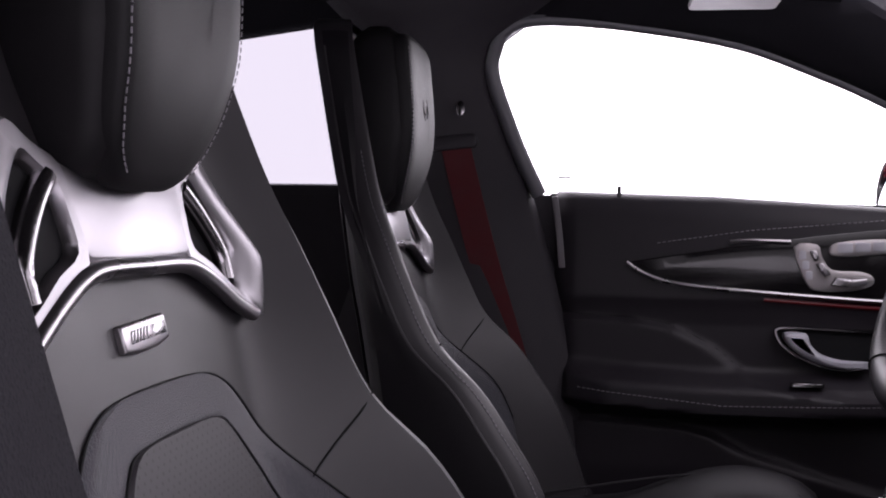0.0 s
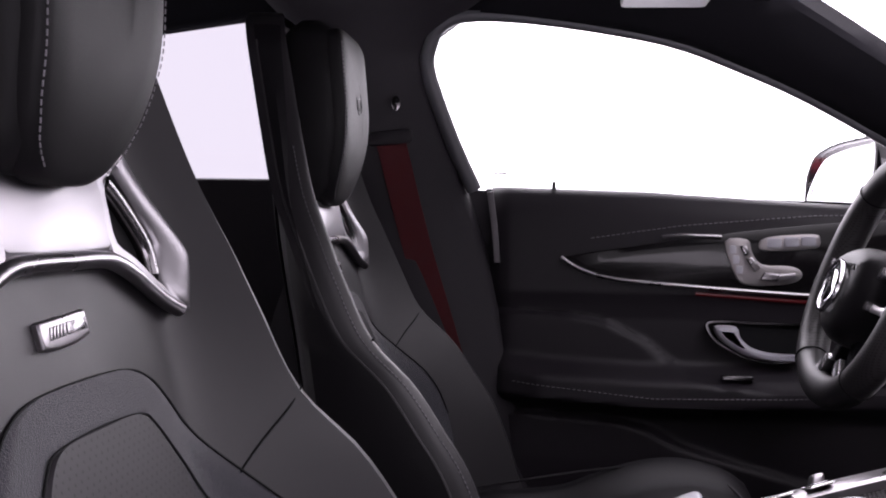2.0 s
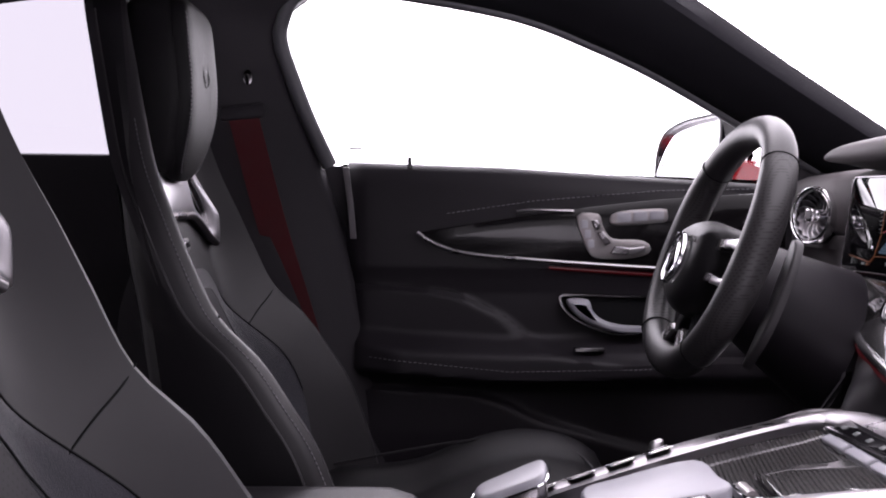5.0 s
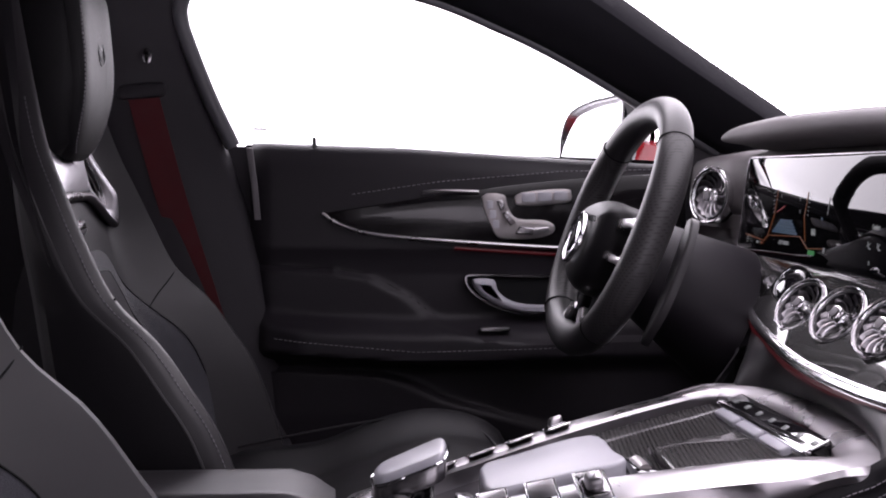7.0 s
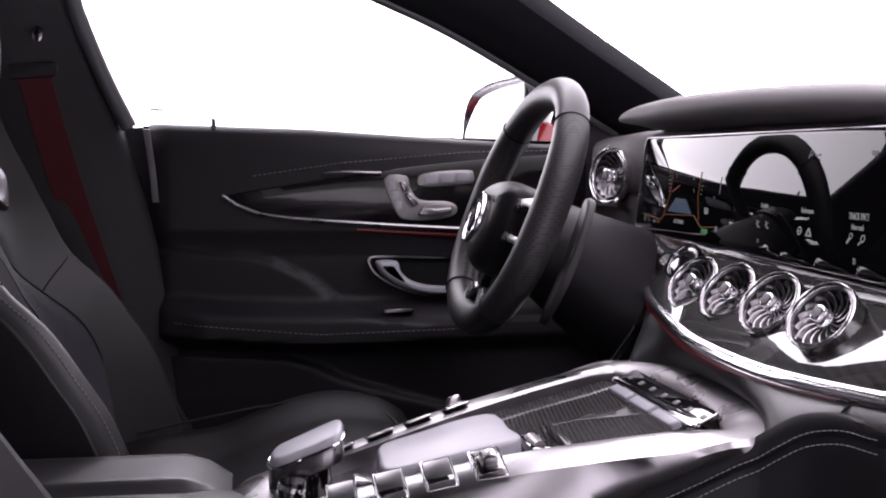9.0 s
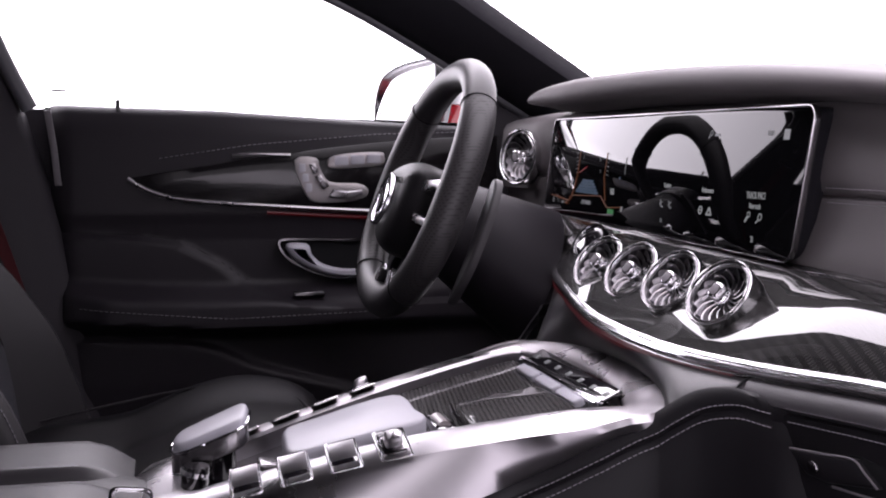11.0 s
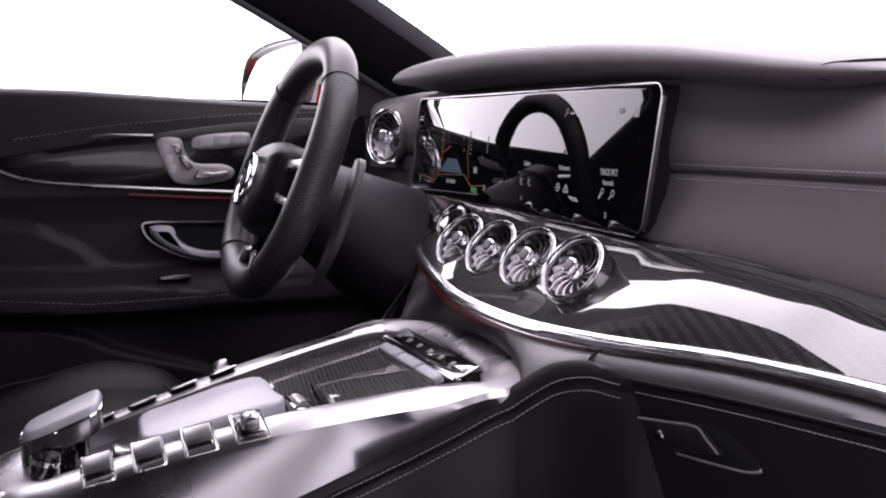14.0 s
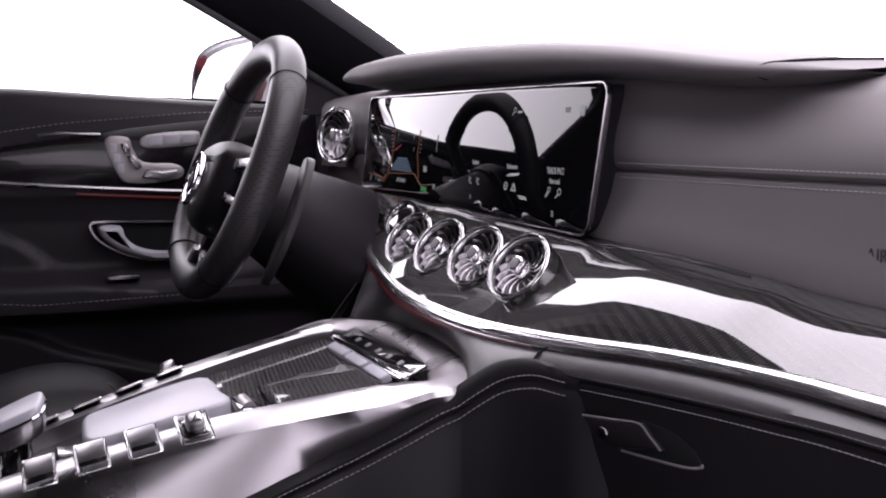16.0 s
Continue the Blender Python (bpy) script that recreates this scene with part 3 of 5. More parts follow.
    for outline, h in (([(0.0, 0.8792), (0.062, 0.877), (0.092, 0.869), (0.112, 0.855), (0.135, 0.828), (0.165, 0.790), (0.185, 0.750), (0.190, 0.700)], 0.001), ([(0.0, 0.8525), (0.058, 0.850), (0.075, 0.842), (0.092, 0.824), (0.115, 0.795), (0.132, 0.765), (0.138, 0.720)], 0.0045)):
        arc = smooth([(-a, b, 0) for a, b in reversed(outline)] + [(a, b, 0) for a, b in outline[1:]], 5)
        part("panel_seam", tube([on_seat(q.x, q.y, h) for q in arc], 0.0009, 6), DARK, seat)
    for sgn in (1, -1):
        seam = [on_seat(sgn * u, z, 0.0005) for u, z in ((0.222, 0.846), (0.205, 0.832), (0.185, 0.815), (0.165, 0.798), (0.150, 0.785))]
        part("bolster_seam", tube(smooth(seam, 4), 0.0009, 6), DARK, seat)
        ridge = [Vector((seat_x(HALF(z), z) - 0.015, sgn * (HALF(z) + 0.0050), z)) for z in np.linspace(0.46, 1.17, 60)]
        part("edge_piping", tube(ridge, 0.0018, 6), LEATHER, seat)
        st = [Vector((seat_x(HALF(z) * 0.985, z) + 0.0004, sgn * (HALF(z) * 0.985 + 0.0004), z)) for z in np.linspace(0.46, 1.05, 60)]
        part("seam_stitching", stitches(st, 0.0036, 0.002, 0.0005), THREAD, seat)
    # cushion with raised side bolsters
    rows = []
    for x in np.linspace(0.16, 0.60, 26):
        t = (x - 0.16) / 0.44
        ztop = CUSHION_Z(x)
        wd = 0.24 - 0.05 * max(0, t - 0.7) / 0.3 * t
        row = []
        for v in np.linspace(-1, 1, 29):
            k = max(0.0, abs(v) - 0.55) / 0.45
            rise = 0.040 * math.sin(min(1, k * 1.35) * math.pi / 2) - 0.05 * max(0.0, k - 0.75) * 4 * (k - 0.75) * 4
            row.append((x, wd * v, ztop + rise * (1 - 0.6 * t)))
        row += [(x, wd * 1.0, 0.42), (x, -wd * 1.0, 0.42)]
        rows.append(row)
    cush = part("cushion", loft(rows, True, True), SHADED_LEATHER, seat, "black leather seat cushion")
    part("seat_base", box(0.0, 0.52, -0.22, 0.22, 0.30, 0.43, 0.02), PLASTIC, seat, "black plastic seat base")
    part("cushion_piping", tube(smooth([(0.16, 0.20, 0.585), (0.40, 0.195, 0.630), (0.52, 0.16, 0.628), (0.560, 0.08, 0.602), (0.568, 0.0, 0.596), (0.560, -0.08, 0.602), (0.52, -0.16, 0.628), (0.40, -0.195, 0.630), (0.16, -0.20, 0.585)], 5), 0.002, 6), LEATHER_SOFT, cush)
    return seat


driver_seat = build_seat()
driver_seat.location = (0, SEAT_Y, 0)
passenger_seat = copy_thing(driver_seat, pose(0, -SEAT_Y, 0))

# ---- seat belt ----
belt = thing("seat_belt", "red webbing seat belt hanging from the pillar", "seat belt", (0.08, 0.755, 0.5))
rows = []
for x, y, z in smooth([(0.046, 0.722, 1.095), (0.050, 0.723, 1.075), (0.086, 0.742, 0.93), (0.128, 0.752, 0.79), (0.165, 0.76, 0.66), (0.20, 0.76, 0.5)], 6):
    rows.append([(x - 0.020, y, z), (x - 0.020, y - 0.0015, z), (x + 0.026, y - 0.0035, z + 0.003), (x + 0.026, y - 0.002, z + 0.003)])
part("webbing", loft(rows, True, True), RED_BELT, belt)
part("belt_guide", slab(rounded(0.07, 0.022, 0.008), lambda a, b, h: Vector((0.048 + a, 0.726 - h, 1.097 + b + 0.1 * a)), 0.014, 0.005), PLASTIC, belt, "black plastic belt guide")
part("guide_bolt", slab([(0.007 * math.cos(k * math.pi / 8), 0.012 * math.sin(k * math.pi / 8)) for k in range(16)], lambda a, b, h: Vector((0.058 + a, 0.712 - h, 1.148 + b)), 0.006, 0.002), DARK_CHROME, belt, "grey height adjuster button")


# ---- dashboard ----
STRIP = [(0.868, 0.78, 0.825), (0.860, 0.50, 0.820), (0.832, 0.32, 0.816), (0.806, 0.232, 0.813), (0.784, 0.118, 0.804), (0.778, 0.042, 0.796), (0.779, -0.0485, 0.792), (0.786, -0.131, 0.7915), (0.803, -0.239, 0.796), (0.825, -0.357, 0.804), (0.839, -0.457, 0.807), (0.845, -0.53, 0.807), (0.855, -0.76, 0.808)]
strip_pts = list(reversed(smooth(STRIP, 6)))
_sy = [q.y for q in strip_pts]
SX = lambda y: float(np.interp(y, _sy, [q.x for q in strip_pts]))
SZ = lambda y: float(np.interp(y, _sy, [q.z for q in strip_pts]))
PZ = table([-0.76, -0.53, -0.457, -0.357, -0.239, -0.131], [0.808, 0.803, 0.800, 0.795, 0.788, 0.785])  # lower edge of the padded roll
TX = table([-0.78, -0.468, -0.37, -0.27, -0.153, 0.0, 0.25, 0.50, 0.78], [0.925, 0.900, 0.890, 0.885, 0.883, 0.884, 0.896, 0.908, 0.91])
TZ = table([-0.78, -0.468, -0.37, -0.27, -0.153, 0.0, 0.25, 0.50, 0.78], [0.845, 0.849, 0.8565, 0.863, 0.865, 0.866, 0.872, 0.880, 0.885])

dash = thing("dashboard", "black leather dashboard with lacquered carbon trim and round vents", "dashboard", (0.95, 0, 0.55))


def dash_face(y, f):
    """Carbon slope at side offset y, f from the strip (0) to the upper edge (1)."""
    a, b = Vector((SX(y), y, SZ(y) + 0.004)), Vector((TX(y), y, TZ(y)))
    # rounded over beside the vents: steep at the strip, almost level at the pad
    w = float(np.interp(abs(y + 0.02), [0.15, 0.24, 0.36, 0.48, 0.60, 0.76], [0.28, 0.70, 0.66, 0.34, 0.06, 0.0]))
    c = Vector((a.x + (b.x - a.x) * (0.5 - 0.20 * w), y, a.z + (b.z - a.z) * (0.5 + 0.42 * w)))
    return a.lerp(c, f).lerp(c.lerp(b, f), f)


rows = [[dash_face(y, f) for f in np.linspace(0, 1, 22)] + [Vector((TX(y) + 0.01, y, TZ(y) - 0.004))] for y in np.linspace(-0.76, 0.52, 90)]
trim = part("carbon_trim", loft(rows), CARBON, dash, "lacquered carbon fibre trim")
part("chrome_strip", loft([[(q.x + 0.003, q.y, q.z + 0.0052), (q.x - 0.001, q.y, q.z + 0.0048), (q.x - 0.0045, q.y, q.z + 0.002), (q.x - 0.006, q.y, q.z - 0.002), (q.x - 0.005, q.y, q.z - 0.0045), (q.x + 0.003, q.y, q.z - 0.006)] for q in strip_pts if q.y < 0.5]), SATIN_BRIGHT, dash, "bright silver strip")
part("chrome_strip", tube([Vector((q.x - 0.001, q.y, q.z - 0.0075)) for q in strip_pts if q.y < 0.5], 0.0018, 6), DARK_CHROME, dash, "smoked lower strip")
part("red_light_strip", tube([Vector((q.x + 0.001, q.y, q.z - 0.0110)) for q in strip_pts if -0.22 < q.y < 0.5], 0.0052, 8), RED_STRIP, dash, "dark red ambient light strip")
line = [dash_face(y, 0.93) + Vector((-0.0005, 0, 0.0008)) for y in np.linspace(-0.17, -0.36, 20)]
part("trim_joint", tube(line, 0.0005, 6), DARK_CHROME, trim)

# upper face, from the carbon to the top of the dash
rows = []
for y in np.linspace(-0.80, 0.76, 70):
    x0, z0 = TX(y), TZ(y)
    xs = float(np.interp(y, [-0.8, -0.45, -0.2, 0.2, 0.5, 0.57, 0.60, 0.76], [0.935, 0.912, 0.906, 0.914, 0.924, 0.924, 0.908, 0.90]))
    xs = min(xs, x0 + 0.014)
    zt = float(np.interp(y, [-0.8, -0.6, -0.4, -0.3, -0.2, 0.5, 0.76], [0.982, 0.989, 0.998, 1.003, 1.008, 1.022, 1.012]))
    back = float(np.interp(y, [-0.30, -0.17], [1.0, 0.0]))
    rows.append([(x0 + 0.004, y, z0 - 0.006), (x0 + 0.003, y, z0 + 0.003), ((x0 + xs) / 2 + 0.001, y, z0 + 0.020), (xs - 0.001, y, 0.903), (xs + 0.001, y, 0.921), (xs + 0.005, y, 0.9235), (xs, y, 0.927), (xs - 0.003 + 0.003 * back, y, 0.938), (xs - 0.003 + 0.012 * back, y, 0.954), (xs + 0.001 + 0.022 * back, y, zt - 0.018), (xs + 0.007 + 0.034 * back, y, zt - 0.009), (xs + 0.025 + 0.036 * back, y, zt - 0.002), (xs + 0.06 + 0.04 * back, y, zt - 0.002), (1.10, y, zt - 0.008 - 0.042 * (1 - back)), (1.26, y, 0.93)])
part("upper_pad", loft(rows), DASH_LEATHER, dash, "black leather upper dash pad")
for dz in (-0.0055, 0.0065):
    ln = [Vector((min(TX(y) + 0.014, float(np.interp(y, [-0.8, -0.45, -0.2], [0.935, 0.912, 0.906]))) + (0.0005 if dz < 0 else -0.002), y, 0.9235 + dz)) for y in np.linspace(-0.76, -0.16, 60)]
    part("seam_stitching", stitches(ln, 0.0034, 0.0014, 0.0004), THREAD, dash)

lettering("embossed_word", "AIRBAG", PLASTIC, dash, Matrix.Translation((0.9076, -0.464, 0.879)) @ Matrix(((0, 0, -1, 0), (-1, 0, 0, 0), (0, 1, 0, 0), (0, 0, 0, 1))), 0.0125)

# hood over the display
HOOD_Y = [-0.395, -0.38, -0.36, -0.335, -0.30, -0.223, -0.13, -0.018, 0.121, 0.297, 0.42, 0.50, 0.545, 0.566]
HT = table(HOOD_Y, [0.9985, 1.000, 1.003, 1.006, 1.011, 1.022, 1.032, 1.040, 1.046, 1.049, 1.047, 1.043, 1.036, 1.030])
HL = table(HOOD_Y, [0.9965, 0.995, 0.9935, 0.9935, 0.995, 1.002, 1.008, 1.013, 1.017, 1.018, 1.019, 1.022, 1.025, 1.026])
HX = table(HOOD_Y, [0.938, 0.922, 0.908, 0.895, 0.884, 0.868, 0.860, 0.856, 0.854, 0.854, 0.857, 0.862, 0.870, 0.885])
rows = []
for y in np.linspace(-0.395, 0.566, 96):
    t, l, x = HT(y), HL(y), HX(y)
    lip = [(x + 0.014 - 0.014 * math.cos(v), y, (t + l) / 2 + (t - l) / 2 * math.sin(v)) for v in np.linspace(-1.5, 1.5, 11)]
    rows.append([(x + 0.055, y, l - 0.008), (x + 0.03, y, l - 0.002)] + lip + [(x + 0.03, y, t + 0.0015), (x + 0.06, y, t + 0.003), (x + 0.10, y, t + 0.004), (x + 0.15, y, t + 0.001), (x + 0.20, y, t - 0.006), (1.15, y, t - 0.04), (1.25, y, 0.94)])
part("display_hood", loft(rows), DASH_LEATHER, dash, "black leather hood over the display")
jx, jt, jl = HX(-0.345), HT(-0.345), HL(-0.345)
joint = [(jx + 0.0138 - 0.014 * math.cos(v), -0.345 + 0.010 * (0.5 - v / 3), (jt + jl) / 2 + (jt - jl) / 2 * math.sin(v)) for v in np.linspace(-1.5, 1.5, 9)]
joint += [(jx + 0.03, -0.3505, jt + 0.0015), (jx + 0.06, -0.352, jt + 0.003), (jx + 0.10, -0.354, jt + 0.004)]
part("hood_joint", tube(smooth(joint, 3), 0.0011, 6), DARK, dash)

# lower pad and the soft bridge to the console
rows = []
for y in np.linspace(-0.76, -0.222, 50):
    x, z = SX(y), PZ(y)
    rows.append([(x + 0.004, y, SZ(y) - 0.007), (x - 0.002, y, SZ(y) - 0.0075), (x - 0.006, y, SZ(y) - 0.0095), (x - 0.0105, y, SZ(y) * 0.6 + z * 0.4 - 0.0105), (x - 0.0135, y, z - 0.0095), (x - 0.0138, y, z - 0.0145), (x - 0.0105, y, z - 0.0165), (x - 0.008, y, z - 0.018)])
part("lower_pad", loft(rows), LEATHER, dash, "black leather roll under the carbon trim")
LOWEDGE = smooth([(0.786, -0.222, 0.772), (0.764, -0.200, 0.764), (0.748, -0.178, 0.752), (0.775, -0.130, 0.742), (0.792, -0.085, 0.742), (0.800, 0.0, 0.742), (0.792, 0.085, 0.742), (0.775, 0.130, 0.742), (0.752, 0.168, 0.742), (0.80, 0.24, 0.742)], 5)
rows = []
for i, q in enumerate(LOWEDGE):
    y = -0.2205 + 0.4605 * i / (len(LOWEDGE) - 1)
    a = Vector((SX(y) + 0.002, y, SZ(y) - 0.008))
    m = a.lerp(q, 0.5)
    rows.append([a, a + Vector((-0.005, 0, -0.001)), a.lerp(q, 0.25) + Vector((-0.007, 0, 0)), m + Vector((-0.006, -0.003, 0.001)), a.lerp(q, 0.8) + Vector((-0.002, -0.004, 0.002)), q, q + Vector((0.004, 0.004, -0.012))])
part("bridge_pad", loft(rows), LEATHER_SOFT, dash, "soft leather bridge between dashboard and console")
rows = []
for y in np.linspace(-0.76, -0.17, 50):
    x, z = SX(y) - 0.010, PZ(y) - 0.0165
    rows.append([(x + 0.004, y, z), (x - 0.001, y, z - 0.003), (x + 0.006, y, z - 0.05), (x + 0.02, y, z - 0.12), (x + 0.06, y, z - 0.20), (x + 0.16, y, z - 0.30), (x + 0.30, y, z - 0.38)])
glove = part("glove_box", loft(rows), SHADED_LEATHER, dash, "black glove box front")
for off, dz in ((-0.0115, -0.0140), (-0.0095, -0.0240)):
    ln = [Vector((SX(y) + off - 0.002, y, PZ(y) + dz)) for y in np.linspace(-0.75, -0.270, 64)]
    part("seam_stitching", stitches(ln, 0.0034, 0.0014, 0.00045), THREAD, dash)
part("pad_joint", tube([Vector((SX(-0.221) + a, -0.221, PZ(-0.221) + b)) for a, b in ((-0.002, 0.0005), (-0.007, -0.002), (-0.0115, -0.006), (-0.0140, -0.012), (-0.012, -0.0165), (-0.009, -0.03))], 0.0014, 6), DARK, dash)
# glove box latch
gx = lambda y, z: SX(y) - 0.010 + max(0, PZ(y) - 0.02 - z) * 0.13
gp = lambda a, b, h: Vector((gx(-a, b) - h, -a, b))
# recess is flat, its shade comes from the sheet's dark colour
part("latch_shade", slab([(0.282, 0.748), (0.340, 0.757), (0.367, 0.754), (0.384, 0.747), (0.391, 0.738), (0.378, 0.733), (0.336, 0.730), (0.294, 0.729)], gp, 0.0012, 0.0006), DARK, glove, "dark sheet for the shade in the latch recess")
part("recess_rim", tube(smooth([gp(a, b, 0.0008) for a, b in ((0.312, 0.7285), (0.345, 0.730), (0.376, 0.7325), (0.390, 0.736), (0.391, 0.7385))], 3), 0.0012, 6), EDGE_GREY, glove)
latch = part("latch", slab([(0.278, 0.748), (0.340, 0.755), (0.348, 0.748), (0.359, 0.740), (0.313, 0.731), (0.294, 0.732)], lambda a, b, h: gp(a, b, h + 0.001), 0.006, 0.003), SHADED_LEATHER, glove, "black glove box latch")
part("latch_rim", tube(smooth([gp(a, b, 0.0055) for a, b in ((0.279, 0.748), (0.310, 0.7517), (0.338, 0.755), (0.348, 0.748), (0.358, 0.740))], 3), 0.0008, 6), EDGE_GREY, latch)
part("lock", slab([(0.303 + 0.0045 * math.cos(k * math.pi / 8), 0.7405 + 0.0045 * math.sin(k * math.pi / 8)) for k in range(16)], lambda a, b, h: gp(a, b, h + 0.006), 0.003, 0.001), DARK_CHROME, latch)
rows = [[(0.86, y, 0.80), (0.90, y, 0.70), (1.0, y, 0.55), (1.2, y, 0.42)] for y in (0.2, 0.4, 0.6, 0.78)]
part("knee_panel", loft(rows), PLASTIC, dash, "dark panel below the steering column")


def vent(center, facing, r, label):
    """A round turbine vent: two bright rims, a bevelled ring, a deep bowl with thin curved blades and a capped hub."""
    z = Vector(facing).normalized()
    x = Vector((0, 1, 0)).cross(z).normalized()
    y = z.cross(x)
    c = Vector(center)
    P = lambda a, b, h: c + x * a + y * b + z * h
    n = 48

    def turned(prof):
        return loft([[P(r * f * math.cos(2 * math.pi * k / n), r * f * math.sin(2 * math.pi * k / n), h) for k in range(n)] for f, h in prof], True)

    ring = part("vent_ring", turned([(0.97, -0.012), (1.0, -0.004), (1.005, 0.001), (0.995, 0.0035), (0.975, 0.0040), (0.955, 0.0030)]), SATIN_BRIGHT, dash, label)
    part("vent_bevel", turned([(0.957, 0.0032), (0.93, 0.0026), (0.895, 0.0016), (0.875, 0.0014)]), DARK_CHROME, ring, "smoked bevel of the vent ring")
    part("vent_rim", turned([(0.88, 0.0008), (0.872, 0.0030), (0.858, 0.0034), (0.845, 0.0024), (0.835, -0.001)]), SATIN_BRIGHT, ring, "bright inner rim")
    part("vent_skirt", turned([(0.90, -0.045), (0.975, -0.011)]), PIANO, ring, "black vent housing")
    part("vent_liner", turned([(0.845, 0.001), (0.83, -0.003), (0.78, -0.010), (0.66, -0.0175), (0.48, -0.0225), (0.25, -0.024), (0.02, -0.024)]), PLASTIC, ring, "black vent bowl")
    for j in range(15):
        a0 = 2 * math.pi * j / 15
        rows = []
        for i in range(7):
            t = i / 6
            rr = r * (0.24 + 0.585 * t)
            a = a0 + 0.55 * t * t
            w = r * (0.012 + 0.012 * t)
            q = Vector((rr * math.cos(a), rr * math.sin(a)))
            s_ = Vector((-math.sin(a + 0.5), math.cos(a + 0.5)))
            lean = s_ * r * 0.16
            top, low = -0.008 + 0.006 * t, -0.0225 + 0.017 * t * t
            rows.append([P(q.x - s_.x * w, q.y - s_.y * w, top), P(q.x + s_.x * w, q.y + s_.y * w, top), P(q.x + lean.x + s_.x * w, q.y + lean.y + s_.y * w, low), P(q.x + lean.x - s_.x * w, q.y + lean.y - s_.y * w, low)])
        part("blade", loft(rows, True, True), SATIN, ring)
    hub = part("hub", turned([(0.27, -0.023), (0.27, -0.004), (0.25, -0.001), (0.22, 0.0005), (0.01, 0.001)]), CHROME, ring, "chrome hub")
    part("hub_cap", slab([(r * a, r * b) for a, b in rounded(0.46, 0.38, 0.14, 5)], lambda a, b, h: P(a, b, h - 0.001), 0.009, 0.0022, 3), CHROME, hub, "chrome hub cap")
    part("hub_inlay", slab([(r * a, r * b) for a, b in rounded(0.34, 0.27, 0.10, 5)], lambda a, b, h: P(a, b, h + 0.0078), 0.001, 0.0004), EDGE_GREY, hub, "grey hub inlay")


for y in (0.134, 0.047, -0.043, -0.135):
    vent((0.8165, y, 0.8408), (-0.74, -0.25, 0.56), 0.0325, "bright chrome vent ring")
vent((0.886, 0.630, 0.951), (-0.91, -0.37, 0.12), 0.042, "chrome ring of the side vent")
# start button beside the vents
sb = dash_face(0.196, 0.50) + Vector((-0.006, 0, 0.005))
N = Vector((-0.74, -0.25, 0.56)).normalized()
SXv = Vector((0, 1, 0)).cross(N).normalized()
SYv = N.cross(SXv)
cir = lambda r, n=24: [(r * math.cos(2 * math.pi * k / n), r * math.sin(2 * math.pi * k / n)) for k in range(n)]
start = part("start_button", slab(cir(0.020), lambda a, b, h: sb + SXv * a + SYv * b + N * h, 0.008, 0.003), PIANO, dash, "round black start button")
part("button_ring", ring_plate(cir(0.024), cir(0.020), lambda a, b, h: sb + SXv * a + SYv * b + N * h, 0.009, 0.002), CHROME, start, "chrome ring")

# ---- wide display ----
S_LEFT, S_RIGHT = 0.486, -0.168
def screen_at(a, b, h):
    """a, b: side offset y and height z on the glass; h: out of it."""
    f = (b - 0.866) / 0.134
    g = (a - S_RIGHT) / (S_LEFT - S_RIGHT)
    y = -0.171 + 0.701 * g + 0.026 * (1 - f)
    return Vector((0.879 + 0.036 * (y + 0.168) + 0.0067 * f - h, y, b - 0.001 + 0.006 * g))
display = thing("display", "wide black glass instrument and centre display, switched on", "screen", (0.885, 0.16, 0.87))
out = rounded(0.654, 0.134, 0.014, 6, (S_LEFT + S_RIGHT) / 2, 0.933)
part("bezel", ring_plate(out, inset(out, 0.0016), screen_at, 0.0055, 0.0006), DARK_CHROME, display, "thin metal bezel")
part("housing", slab(inset(out, 0.0025), lambda a, b, h: screen_at(a, b, h - 0.016), 0.016, 0.002), LINING, display, "black display housing")
part("glass", slab(inset(out, 0.0018), screen_at, 0.0042, 0.001), SCREEN, display, "glossy black display glass")
TXT = Matrix(((0, 0, -1, 0), (-1, 0, 0, 0), (0, 1, 0, 0), (0, 0, 0, 1)))


def screen_text(text, y, z, size, mat=TEXT_WHITE):
    lettering("screen_text", text, mat, display, Matrix.Translation(screen_at(y, z, 0.0047)) @ TXT @ Matrix.Diagonal((0.60, 0.92, 1.0, 1.0)), size)


def screen_line(y0, z0, y1, z1, w, mat):
    """A thin lit line on the glass between two places."""
    d = Vector((y1 - y0, z1 - z0)).normalized()
    n = Vector((-d.y, d.x)) * w / 2
    part("screen_mark", slab([(y0 - n.x, z0 - n.y), (y1 - n.x, z1 - n.y), (y1 + n.x, z1 + n.y), (y0 + n.x, z0 + n.y)], lambda a, b, e: screen_at(a, b, e + 0.0044), 0.0005, 0.0001, 1), mat, display, flat=True)


def screen_bar(y, z, w, h, mat=TEXT_DIM):
    screen_line(y - w / 2, z, y + w / 2, z, h, mat)


for text, y, z, size in (("TRACK PACE", -0.095, 0.9205, 0.0095), ("New track", -0.096, 0.911, 0.0078), ("Comfort", 0.089, 0.922, 0.0078), ("Performance", -0.003, 0.921, 0.0078), ("860", 0.240, 0.908, 0.0120), ("0", 0.400, 0.912, 0.0170), ("21", -0.100, 0.881, 0.0085)):
    screen_text(text, y, z, size)
for text, y, z, size in (("21", 0.093, 0.884, 0.0065), ("15:59", -0.102, 0.976, 0.0075), ("2", 0.350, 0.948, 0.0065), ("6", 0.291, 0.946, 0.0065), ("7", 0.287, 0.931, 0.0065)):
    screen_text(text, y, z, size, TEXT_DIM)
